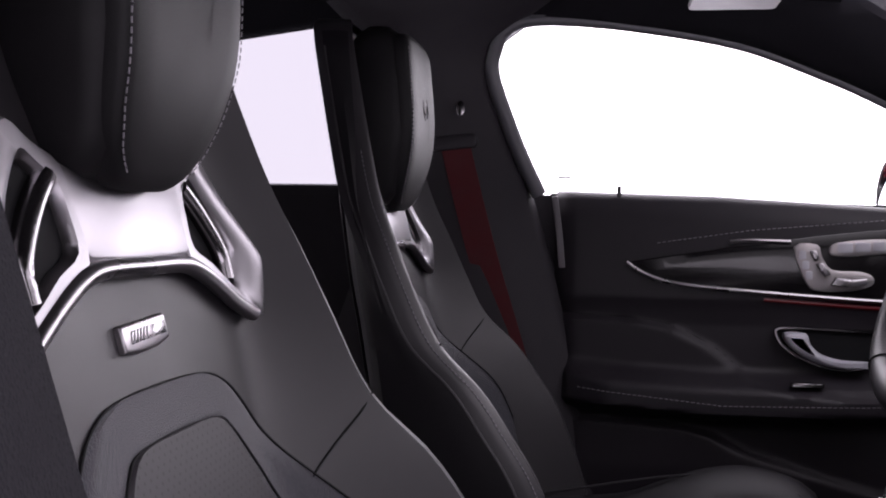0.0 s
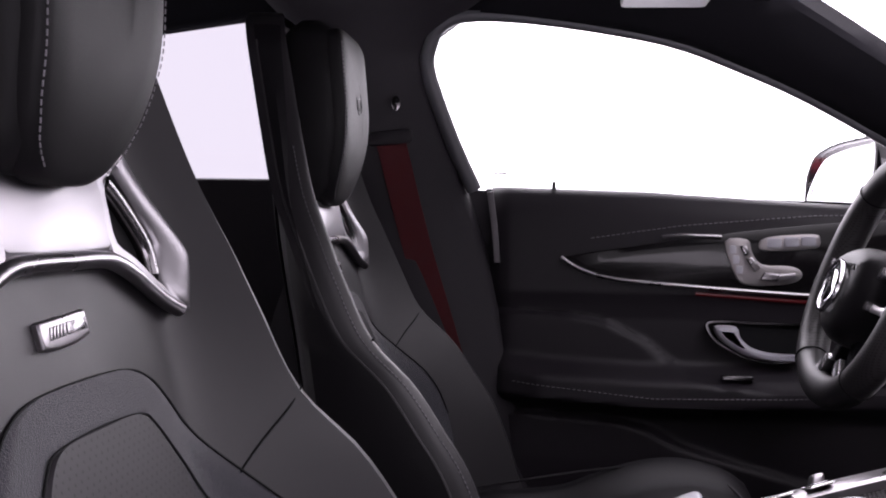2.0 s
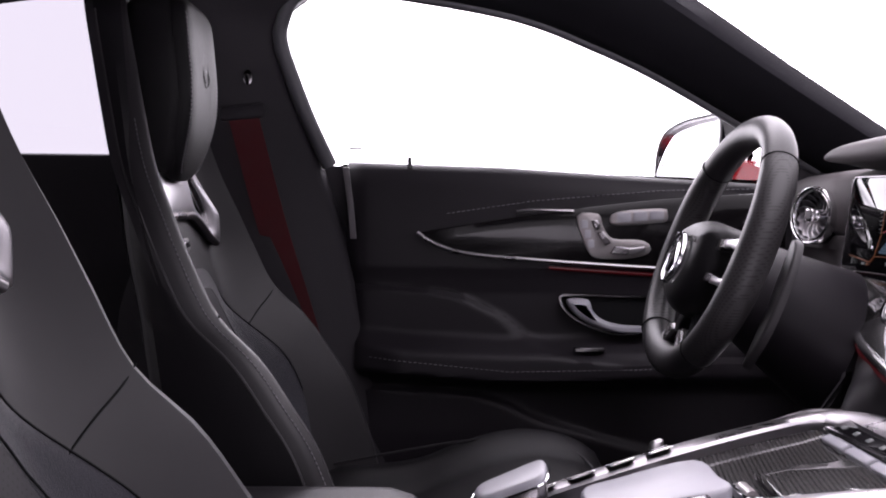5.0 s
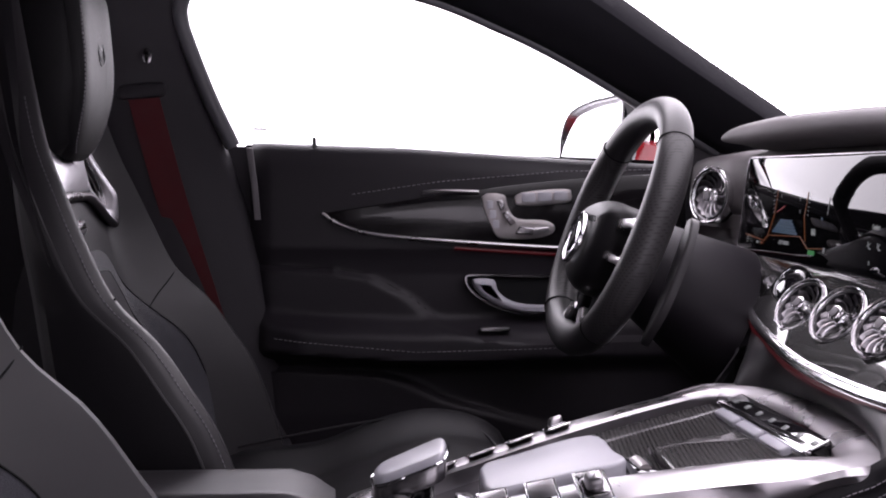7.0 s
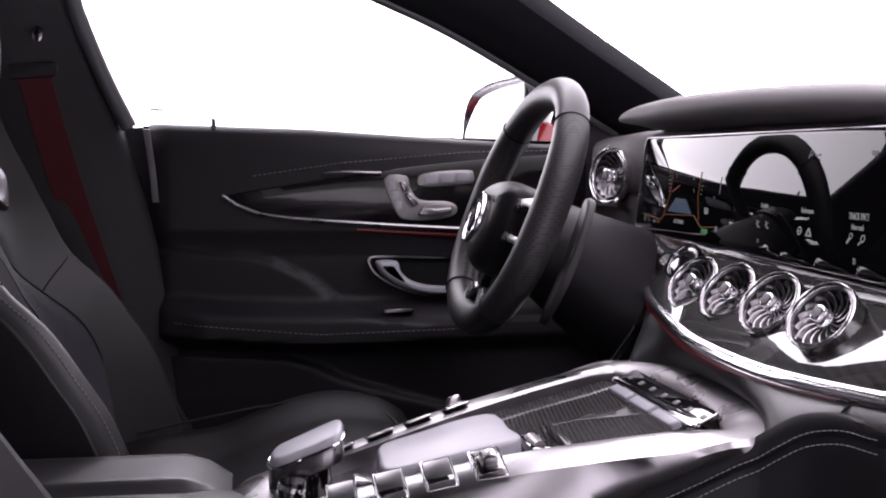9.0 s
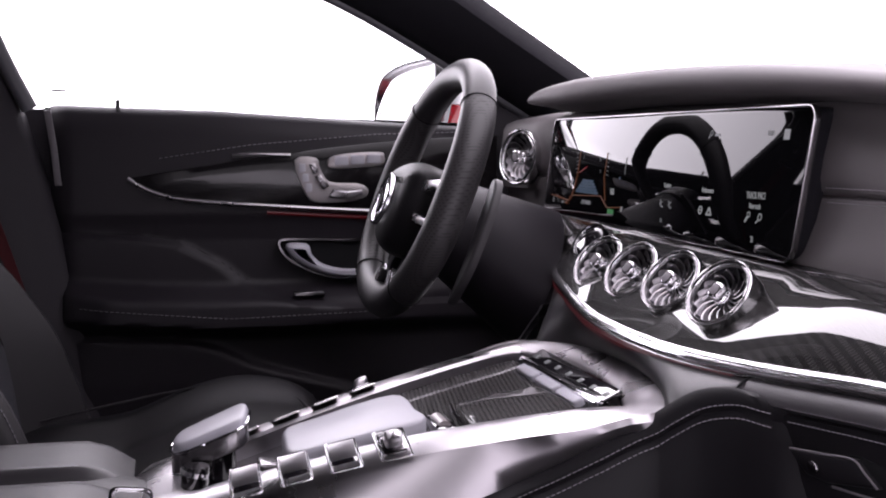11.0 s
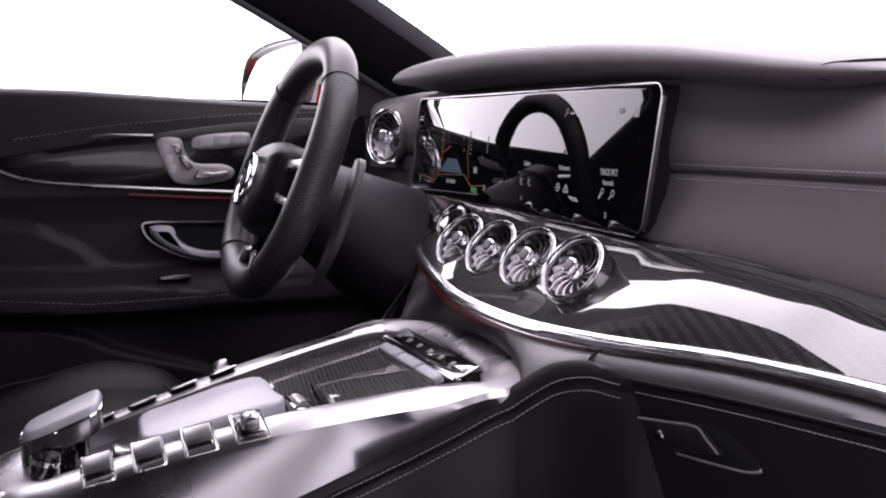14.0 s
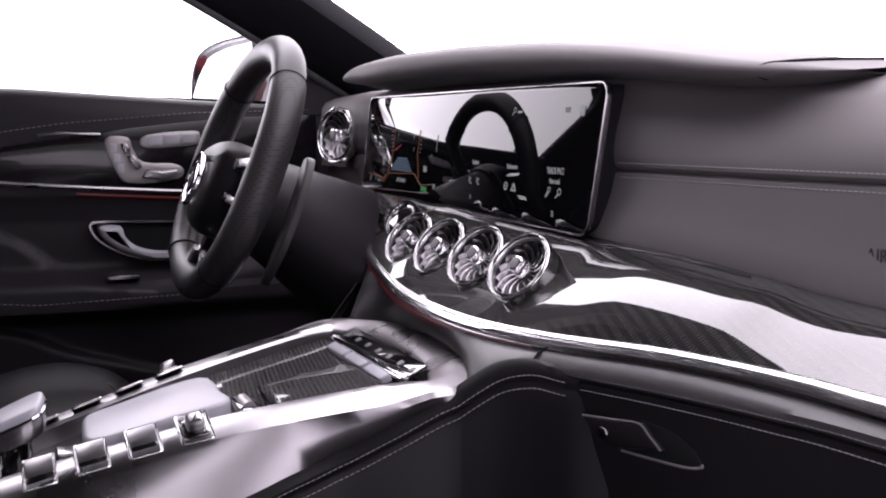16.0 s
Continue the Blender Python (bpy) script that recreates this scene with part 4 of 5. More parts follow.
# two slanting scales and the horizon line of the instrument
for y0, z0, y1, z1 in ((0.364, 0.957, 0.366, 0.925), (0.366, 0.925, 0.379, 0.897), (0.379, 0.897, 0.391, 0.889), (0.391, 0.889, 0.461, 0.894), (0.379, 0.897, 0.277, 0.901), (0.277, 0.901, 0.251, 0.888), (0.251, 0.888, 0.206, 0.891), (0.270, 0.955, 0.272, 0.925), (0.272, 0.925, 0.260, 0.896)):
    screen_line(y0, z0, y1, z1, 0.0009, TEXT_ORANGE)
for k in range(6):
    screen_line(0.366 + 0.001 * k, 0.928 + 0.005 * k, 0.372 + 0.001 * k, 0.9275 + 0.005 * k, 0.0006, TEXT_DIM)
    screen_line(0.266, 0.928 + 0.005 * k, 0.261, 0.9275 + 0.005 * k, 0.0006, TEXT_DIM)
screen_line(0.360, 0.928, 0.336, 0.936, 0.0010, TEXT_RED)
for k in range(5):
    screen_bar(0.326, 0.9035 + 0.0036 * k, 0.078 - 0.010 * k, 0.0032, TEXT_BLUE)
for k in range(4):
    screen_line(0.340 - 0.003 * k, 0.888, 0.337 - 0.003 * k, 0.893, 0.0012, TEXT_DIM)
screen_bar(0.317, 0.8905, 0.018, 0.0045, TEXT_DIM)
for y, z, w, h, m in ((0.238, 0.884, 0.018, 0.0055, TEXT_GREEN), (0.205, 0.889, 0.005, 0.006, TEXT_DIM), (0.449, 0.888, 0.007, 0.0012, TEXT_DIM), (0.449, 0.885, 0.005, 0.0012, TEXT_DIM), (0.449, 0.891, 0.006, 0.0012, TEXT_DIM), (0.412, 0.886, 0.007, 0.003, TEXT_DIM), (0.398, 0.886, 0.004, 0.003, TEXT_ORANGE), (-0.129, 0.975, 0.009, 0.009, TEXT_DIM), (-0.005, 0.975, 0.010, 0.0022, TEXT_DIM), (0.209, 0.940, 0.0008, 0.020, TEXT_DIM), (0.222, 0.925, 0.003, 0.003, TEXT_BLUE)):
    screen_bar(y, z, w, h, m)
# small pictograms: seats, wheel, hill, wrench, loupe
for y in (0.099, 0.078):
    screen_line(y + 0.003, 0.906, y - 0.001, 0.899, 0.0016, TEXT_DIM)
    screen_line(y - 0.001, 0.899, y - 0.005, 0.899, 0.0014, TEXT_DIM)
    screen_line(y - 0.003, 0.905, y + 0.004, 0.901, 0.0009, TEXT_DIM)


def screen_ring(y, z, r, mat):
    part("screen_mark", ring_plate([(y + r * math.cos(k * math.pi / 8), z + r * math.sin(k * math.pi / 8)) for k in range(16)], [(y + 0.72 * r * math.cos(k * math.pi / 8), z + 0.72 * r * math.sin(k * math.pi / 8)) for k in range(16)], lambda a, b, e: screen_at(a, b, e + 0.0044), 0.0005, 0.0001), mat, display, flat=True)


screen_ring(0.007, 0.901, 0.0042, TEXT_WHITE)
screen_line(0.010, 0.901, 0.004, 0.901, 0.0010, TEXT_WHITE)
screen_line(-0.007, 0.898, -0.011, 0.9045, 0.0020, TEXT_WHITE)
screen_line(-0.016, 0.898, -0.011, 0.9045, 0.0020, TEXT_WHITE)
screen_line(-0.006, 0.8975, -0.017, 0.8975, 0.0016, TEXT_WHITE)
screen_ring(-0.107, 0.902, 0.0034, TEXT_WHITE)
screen_line(-0.105, 0.8995, -0.101, 0.896, 0.0012, TEXT_WHITE)
screen_ring(-0.087, 0.903, 0.0028, TEXT_WHITE)
screen_line(-0.086, 0.901, -0.082, 0.896, 0.0024, TEXT_WHITE)
screen_ring(0.007, 0.977, 0.0028, TEXT_DIM)
screen_line(0.009, 0.975, 0.012, 0.972, 0.0010, TEXT_DIM)

# ---- centre console ----
console = thing("center_console", "satin silver centre console with carbon inlay and framed keys", "console", (0.45, 0, 0.30))
CH = table([0.30, 0.36, 0.43, 0.545, 0.65, 0.74, 0.80], [0.058, 0.062, 0.074, 0.101, 0.131, 0.158, 0.17])
CZ = table([0.30, 0.36, 0.431, 0.541, 0.64, 0.74, 0.80], [0.660, 0.672, 0.691, 0.720, 0.740, 0.755, 0.760])
ZB = table([0.30, 0.43, 0.571, 0.603, 0.649, 0.697, 0.737, 0.80], [0.590, 0.622, 0.672, 0.684, 0.701, 0.726, 0.746, 0.752])
nose = [(0.7365, -0.1545, 0.7545), (0.750, -0.144, 0.7560), (0.7625, -0.124, 0.7570), (0.772, -0.097, 0.7580), (0.779, -0.066, 0.7586), (0.783, -0.034, 0.7592)]
loop = [Vector((x, -CH(x), CZ(x))) for x in np.linspace(0.385, 0.712, 25)]
loop += smooth([(0.724, -CH(0.724), CZ(0.724))] + nose + [(0.785, 0, 0.7595)] + [(a, -b, c) for a, b, c in reversed(nose)] + [(0.724, CH(0.724), CZ(0.724))], 4)
loop += [Vector((x, CH(x), CZ(x))) for x in np.linspace(0.712, 0.385, 25)]
loop += [Vector(q) for q in ((0.372, 0.055, 0.676), (0.363, 0.036, 0.673), (0.358, 0, 0.672), (0.363, -0.036, 0.673), (0.372, -0.055, 0.676))]
rows = []
for i, q in enumerate(loop):
    d = loop[(i + 1) % len(loop)] - loop[i - 1]
    o = Vector((d.y, -d.x, 0)).normalized()
    front = max(0.0, min(1.0, (q.x - 0.690) / 0.088))
    front = front * front * (3 - 2 * front)
    rear = max(0.0, min(1.0, (0.40 - q.x) / 0.03))
    wide = 0.018 + 0.007 * front
    zb = ZB(q.x)
    yb = max(0.150, CH(q.x) + 0.020)
    low = Vector((q.x, math.copysign(yb, q.y), zb))
    if front > 0:
        low = low.lerp(q + o * 0.030 + Vector((0, 0, -0.020)), front)
    elif rear > 0:
        low = q + o * 0.05 + Vector((0, 0, -0.05))
    a = q + o * (0.027 - 0.012 * front) + Vector((0, 0, -0.0075 + 0.0075 * front))
    row = [q - o * wide + Vector((0, 0, -0.022)), q - o * wide + Vector((0, 0, -0.003 - 0.009 * front)), q - o * (wide - 0.003) + Vector((0, 0, -0.0090 * front)), q, a, a.lerp(low, 0.15) + Vector((0, 0, 0.0035)), a.lerp(low, 0.5) + o * 0.003 + Vector((0, 0, 0.002)), low, low - o * 0.006 + Vector((0, 0, -0.004))]
    rows.append(row)
surround = part("surround", loft(rows, False, False, True), SATIN, console, "satin silver surround")
# bed inside the surround
rows = [[(x, v * (CH(x) - 0.010), CZ(x) - 0.020) for v in np.linspace(-1, 1, 9)] for x in np.linspace(0.375, 0.77, 30)]
part("bed", loft(rows), PIANO, console, "gloss black console bed")
rows = []
for x in np.linspace(0.578, 0.722, 24):
    rows.append([(x, v * (CH(x) - 0.019), CZ(x) - 0.013 - 0.004 * (1 - v * v)) for v in np.linspace(-1, 1, 17)])
inlay = part("carbon_inlay", loft(rows), CARBON_FINE, console, "carbon fibre inlay")
lid_out = [(0.616, -0.098), (0.622, -0.104), (0.66, -0.114), (0.698, -0.124), (0.704, -0.118), (0.706, -0.06), (0.702, -0.006), (0.696, 0.0), (0.66, 0.002), (0.628, -0.002), (0.621, -0.008), (0.617, -0.05)]
part("tray_lid", slab([tuple(q[:2]) for q in smooth([(a, b, 0) for a, b in lid_out], 4, True)], lambda a, b, h: Vector((a, b, CZ(a) - 0.0155 + h)), 0.007, 0.003), CARBON_FINE, inlay, "carbon tray lid")
part("lid_edge", tube(smooth([(x, y, CZ(x) - 0.0095) for x, y in ((0.613, -0.098), (0.6125, -0.075), (0.613, -0.05), (0.6145, -0.025), (0.618, -0.004))], 4), 0.0016, 6), CHROME, inlay, "thin chrome lid edge")
shift = part("volume_roller", box(0.585, 0.604, -0.085, -0.035, 0.712, 0.727, 0.003), PIANO, console, "black roller block")
part("roller", tube([(0.594, -0.076, 0.725), (0.594, -0.045, 0.725)], 0.006, 12), KEY_GREY, shift)
# front key row and its dark strip
tilt = lambda a, b, h: Vector((0.728 + 0.9 * a - 0.43 * h, b, 0.7415 + 0.43 * a + 0.9 * h))
part("display_strip", slab(rounded(0.026, 0.212, 0.004, 3, 0.011, 0.016), lambda a, b, h: tilt(a, b, h - 0.002), 0.003, 0.001), PIANO, console, "gloss black climate strip")
for k in range(7):
    part("strip_mark", slab(rounded(0.006, 0.008, 0.001, 2, 0.012, 0.105 - k * 0.031), lambda a, b, h: tilt(a, b, h + 0.0010), 0.0006, 0.0002), TEXT_DIM, console)
for k, yc in enumerate((0.066, 0.008, -0.050)):
    part("climate_key", slab(rounded(0.011, 0.050, 0.003, 4, -0.012, yc), lambda a, b, h: tilt(a, b, h), 0.007, 0.0025, 3), SILVER_PAINT, console, "silver climate rocker key")
part("key_rail", slab(rounded(0.008, 0.215, 0.003, 3, -0.001, 0.012), lambda a, b, h: tilt(a, b, h), 0.005, 0.002), CHROME, console, "chrome rail")


def framed_key(x, side, knob):
    """A key in a bright frame on the surround's rail."""
    y = side * (CH(x) + 0.003)
    sl = (CH(x + 0.01) - CH(x - 0.01)) / 0.02 * side
    zs = (CZ(x + 0.01) - CZ(x - 0.01)) / 0.02
    P = lambda a, b, h: Vector((x + a, y + b * 0.96 + sl * a + side * h * 0.25, CZ(x) + zs * a - side * 0.26 * b + 0.96 * h - 0.001))
    out_ = rounded(0.026, 0.048, 0.003, 3)
    frame_ = part("key_frame", ring_plate(out_, inset(out_, 0.0028), P, 0.0018, 0.0006), SATIN_BRIGHT, surround, "bright key frame")
    part("key_well", slab(inset(out_, 0.0028), P, 0.001, 0.0004), PIANO, frame_, "black key well")
    if knob:
        part("roller_knob", slab(rounded(0.013, 0.018, 0.003, 3), lambda a, b, h: P(a, b, h + 0.001), 0.011, 0.004, 3), SATIN, frame_, "silver roller knob")
        part("knob_base", slab(rounded(0.020, 0.028, 0.004, 3, 0.0, -0.003), lambda a, b, h: P(a, b, h + 0.0008), 0.003, 0.001), DARK_CHROME, frame_)
    else:
        part("key_cap", slab([(-0.0105, -0.004), (0.0105, -0.004), (0.0105, 0.0215), (-0.0105, 0.0215)], lambda a, b, h: P(a, side * -b, h + 0.0002 + 0.001 * max(0, (b + 0.004) / 0.024)), 0.0012, 0.0005), SATIN, frame_, "silver key cap")


for x, kn in ((0.426, False), (0.465, False), (0.504, False), (0.543, True)):
    framed_key(x, -1, kn)
for x, kn in ((0.436, False), (0.475, False), (0.514, False), (0.553, True)):
    framed_key(x, 1, kn)
# touch pad cover and hand rest
pad_out = [(0.466, -0.052), (0.500, -0.066), (0.574, -0.072), (0.578, -0.03), (0.572, 0.034), (0.500, 0.032), (0.470, 0.028), (0.464, -0.01)]
part("touch_pad", slab([tuple(q[:2]) for q in smooth([(a, b, 0) for a, b in pad_out], 4, True)], lambda a, b, h: Vector((a, b, CZ(a) - 0.016 + h)), 0.021, 0.004, 3), SILVER_PAINT, console, "light silver touch pad cover")
rest_out = [(0.376, 0.000), (0.400, -0.006), (0.428, -0.007), (0.436, 0.02), (0.434, 0.052), (0.400, 0.054), (0.374, 0.049), (0.368, 0.02)]
rest_top = lambda a, b, h: Vector((a, b, CZ(a) + 0.006 + h + 0.14 * (a - 0.40)))
rest_ring = [tuple(q[:2]) for q in smooth([(a, b, 0) for a, b in rest_out], 4, True)]
rest = part("hand_rest", slab(rest_ring, rest_top, 0.019, 0.004, 3), DARK_CHROME, console, "smoked metal hand rest with a light top")
part("rest_cap", slab(inset(rest_ring, 0.0012), lambda a, b, h: rest_top(a, b, h + 0.018), 0.0075, 0.005, 4), SILVER_PAINT, rest, "light silver top of the hand rest")
part("rest_post", tube([(0.405, 0.02, 0.66), (0.405, 0.02, 0.695)], 0.020, 16), PIANO, rest, "black post under the hand rest")
part("rest_edge", tube([rest_top(a, b, 0.0178) for a, b in inset(rest_ring, -0.0004)], 0.0011, 6, True), CHROME, rest)
# selector keys at the rear end
for k, (x, y, w, h) in enumerate(((0.392, -0.036, 0.018, 0.014), (0.412, -0.046, 0.016, 0.020), (0.432, -0.040, 0.016, 0.026), (0.452, -0.046, 0.014, 0.022), (0.398, -0.012, 0.014, 0.012), (0.450, -0.005, 0.016, 0.030))):
    part("selector_key", slab(rounded(w, h, 0.003, 3), lambda a, b, e: Vector((x + a, y + b, CZ(x) - 0.018 + e)), 0.008 if k % 2 else 0.005, 0.002), PIANO if k % 2 == 0 else DARK_CHROME, console, "gloss black selector key")
post = part("selector_post", tube([(0.386, -0.020, 0.658), (0.388, -0.020, 0.690)], 0.012, 16), PIANO, console, "short black selector post")
part("post_ring", tube([(0.387, -0.020, 0.682), (0.388, -0.020, 0.686)], 0.0128, 16), CHROME, post)
# padded flanks, running on into the lower dash
for sgn in (-1, 1):
    rows, seam_a, seam_b = [], [], []
    edge = [Vector((x, max(0.150, CH(x) + 0.020), ZB(x))) for x in np.linspace(0.28, 0.725, 34)] + smooth([(0.738, 0.179, 0.748), (0.750, 0.188, 0.759), (0.766, 0.202, 0.772), (0.781, 0.224, 0.7785), (0.790, 0.247, 0.7780), (0.797, 0.262, 0.7780), (0.815, 0.280, 0.778)], 4)
    for q in edge:
        x, yb, zb = q
        rows.append([(x, sgn * (yb - 0.006), zb + 0.002), (x, sgn * (yb + 0.002), zb), (x, sgn * (yb + 0.007), zb - 0.006), (x, sgn * (yb + 0.006), zb - 0.012), (x, sgn * (yb + 0.004), zb - 0.0145), (x, sgn * (yb + 0.007), zb - 0.017), (x, sgn * (yb + 0.009), zb - 0.03), (x, sgn * (yb + 0.009), zb - 0.10), (x, sgn * (yb + 0.02), 0.45), (x, sgn * (yb + 0.03), 0.30)])
        if x > 0.794:
            continue
        seam_a.append(Vector((x, sgn * (yb + 0.0076), zb - 0.009)))
        seam_b.append(Vector((x, sgn * (yb + 0.0088), zb - 0.019)))
    flank = part("flank", loft(rows), SHADED_LEATHER, console, "black leather console flank")
    part("seam_stitching", stitches(seam_a, 0.0034, 0.0014, 0.00045), THREAD, flank)
    part("seam_stitching", stitches(seam_b, 0.0034, 0.0014, 0.00045), THREAD, flank)

# armrest box behind the console
arm = thing("armrest_box", "black leather armrest box with two padded lids", "armrest", (0.1, 0, 0.30))
part("box_body", box(-0.12, 0.36, -0.135, 0.135, 0.30, 0.645, 0.02), LEATHER, arm, "leather-covered box")
for y0, y1 in ((-0.130, -0.004), (0.004, 0.130)):
    rows = []
    for x in np.linspace(-0.12, 0.335, 22):
        t = (x - 0.335) / -0.05
        dz = -0.022 * max(0, 1 - t) ** 2
        rows.append([(x, y0 + (y1 - y0) * f, 0.640 + (0.044 + dz) * min(1, math.sin(f * math.pi) * 3.2) ** 0.5) for f in np.linspace(0, 1, 15)])
    part("lid", loft(rows), LEATHER, arm, "padded leather lid")
part("corner_body", loft([[(x, v * (0.12 - (x - 0.30) * 0.7), 0.60 + 0.075 * math.sqrt(max(0, 1 - v * v * 0.9)) * (1 - ((x - 0.30) / 0.10) ** 2 * 0.35)) for v in np.linspace(-1, 1, 15)] for x in np.linspace(0.28, 0.385, 12)]), LEATHER_SOFT, arm, "soft leather end of the armrest")
part("release_plate", ring_plate(rounded(0.036, 0.05, 0.008, 4, 0.335, -0.06), rounded(0.030, 0.044, 0.006, 4, 0.335, -0.06), lambda a, b, h: Vector((a, b, 0.668 - (a - 0.335) * 0.1 + h + 0.35 * (b + 0.06))), 0.003, 0.001), CHROME, arm, "bright framed release plate")

# ---- steering wheel ----
WC = Vector((0.680, 0.389, 0.913))
WV = Vector((0.122, 0, 0.317)).normalized()
WU = Vector((0, 1, 0))
WN = WU.cross(WV).normalized()
if WN.x > 0:
    WN = -WN
wp = lambda a, b, h: WC + WU * a + WV * b + WN * h
wheel = thing("steering_wheel", "black leather sports steering wheel with flattened bottom", "steering wheel", tuple(WC))
RIM = []
for k in range(96):
    a = 2 * math.pi * k / 96
    c, s_ = math.cos(a), math.sin(a)
    u = 0.170 * math.copysign(abs(c) ** 0.92, c)
    v = 0.152 * math.copysign(abs(s_) ** 0.92, s_)
    if s_ < 0:
        v = -0.150 * abs(s_) ** 0.86
    RIM.append((u, v))


def rim_arc(k0, k1, mat, label, grow=0.0):
    rows = []
    for k in range(k0, k1 + 1):
        p, q, r = RIM[(k - 1) % 96], RIM[k % 96], RIM[(k + 1) % 96]
        d = Vector((r[0] - p[0], r[1] - p[1], 0)).normalized()
        o = Vector((d.y, -d.x, 0))
        side = abs(q[0]) / 0.170
        rw, rh = 0.0195 + grow, 0.0180 + 0.003 * side + grow
        rows.append([wp(q[0] + o.x * rw * math.cos(t), q[1] + o.y * rw * math.cos(t), rh * math.sin(t)) for t in np.linspace(0, 2 * math.pi, 20, endpoint=False)])
    return part("rim", loft(rows, True, True), mat, wheel, label)


rim_arc(11, 37, LEATHER_SOFT, "smooth leather upper rim")
rim_arc(37, 62, PERF_RIM, "perforated leather rim side", 0.0004)
rim_arc(62, 82, LEATHER_SOFT, "smooth leather lower rim")
rim_arc(82, 107, PERF_RIM, "perforated leather rim side", 0.0004)
for k in (11, 37, 62, 82):
    p, q, r = RIM[(k - 1) % 96], RIM[k % 96], RIM[(k + 1) % 96]
    d = Vector((r[0] - p[0], r[1] - p[1], 0)).normalized()
    o = Vector((d.y, -d.x, 0))
    part("rim_seam", tube([wp(q[0] + o.x * 0.0200 * math.cos(t), q[1] + o.y * 0.0200 * math.cos(t), 0.0212 * math.sin(t)) for t in np.linspace(0, 2 * math.pi, 24, endpoint=False)], 0.0009, 5, True), DARK, wheel)
HUB = WV * -0.030
wp0 = wp
wp = lambda a, b, h: wp0(a, b, h) + HUB
hubo = [tuple(q[:2]) for q in smooth([(0.072, 0.030, 0), (0.060, 0.052, 0), (0.0, 0.060, 0), (-0.060, 0.052, 0), (-0.072, 0.030, 0), (-0.066, -0.010, 0), (-0.040, -0.050, 0), (0.0, -0.062, 0), (0.040, -0.050, 0), (0.066, -0.010, 0)], 4, True)]
hub = part("airbag_cover", slab(hubo, lambda a, b, h: wp(a, b, h - 0.035), 0.070, 0.030, 8), SHADED_LEATHER, wheel, "black padded airbag cover")
part("emblem_ring", ring_plate(cir(0.034, 32), cir(0.0295, 32), lambda a, b, h: wp(a, b, h + 0.039), 0.005, 0.0015), CHROME, hub, "bright emblem ring")
part("emblem_disc", slab(cir(0.020, 24), lambda a, b, h: wp(a, b, h + 0.039), 0.004, 0.001), CHROME, hub, "plain bright emblem disc")
for sgn in (1, -1):
    for b0, b1, w in ((0.030, 0.034, 0.011), (-0.008, -0.012, 0.010)):
        o = [(sgn * 0.055, b0 + w), (sgn * 0.120, b1 + w * 0.8), (sgn * 0.160, b1 + w), (sgn * 0.160, b1 - w), (sgn * 0.120, b1 - w * 0.8), (sgn * 0.055, b0 - w)]
        sp = part("spoke", slab(o, lambda a, b, h: wp(a, b, h - 0.012), 0.024, 0.006, 3), PIANO, wheel, "black side spoke")
        part("spoke_trim", slab(inset(o, 0.004), lambda a, b, h: wp(a, b, h + 0.011), 0.004, 0.0015), SATIN, sp, "satin silver spoke trim")
    o = [(sgn * 0.012, -0.045), (sgn * 0.040, -0.045), (sgn * 0.058, -0.112), (sgn * 0.036, -0.116)]
    sp = part("spoke", slab(o, lambda a, b, h: wp(a, b, h - 0.022), 0.020, 0.006, 3), LINING, wheel, "lower spoke")
    o = [(sgn * 0.016, -0.082), (sgn * 0.034, -0.076), (sgn * 0.074, -0.116), (sgn * 0.044, -0.124)]
    part("spoke_trim", slab(o, lambda a, b, h: wp(a, b, h - 0.003), 0.010, 0.0015), SATIN_BRIGHT, sp, "bright lower spoke trim")
    o = [(sgn * 0.105, 0.062), (sgn * 0.125, 0.060), (sgn * 0.140, 0.020), (sgn * 0.138, -0.040), (sgn * 0.118, -0.085), (sgn * 0.108, -0.085), (sgn * 0.112, -0.030), (sgn * 0.108, 0.020)]
    part("shift_paddle", slab([tuple(q[:2]) for q in smooth([(a, b, 0) for a, b in o], 4, True)], lambda a, b, h: wp(a, b, h - 0.062), 0.010, 0.004, 3), LEATHER, wheel, "satin black shift paddle")
# column shroud and stalk
column = thing("steering_column", "black plastic steering column shroud with stalks", "steering column", (0.80, 0.39, 0.86))
rows = []
for t in np.linspace(0, 1, 14):
    c = wp(0, 0, -0.030 - 0.135 * t) + Vector((0, 0, -0.026 * t))
    rw, rh = 0.070 + 0.022 * t, 0.056 + 0.034 * t
    rows.append([c + WU * rw * math.copysign(abs(math.cos(a)) ** 0.95, math.cos(a)) + WV * rh * math.copysign(abs(math.sin(a)) ** 0.95, math.sin(a)) for a in np.linspace(0, 2 * math.pi, 28, endpoint=False)])
part("shroud", loft(rows, True, True), DOOR_LEATHER, column, "black plastic shroud")
part("stalk", tube([wp(0.06, 0.02, -0.075), wp(0.10, 0.03, -0.075), wp(0.15, 0.035, -0.070)], [0.010, 0.008, 0.009], 10), PIANO, column, "black stalk")

# ---- driver's door ----
door = thing("driver_door", "closed driver's door with black lining and dark gloss trim", "car door", (0.6, 0.82, 0.35))
DZ = [1.024, 1.020, 1.010, 0.985, 0.955, 0.925, 0.900, 0.862, 0.845, 0.820, 0.760, 0.700, 0.600, 0.32]
DY = [0.835, 0.812, 0.802, 0.796, 0.794, 0.793, 0.792, 0.790, 0.795, 0.800, 0.800, 0.794, 0.792, 0.81]
DOOR_Y = lambda z: float(np.interp(z, DZ[::-1], DY[::-1]))
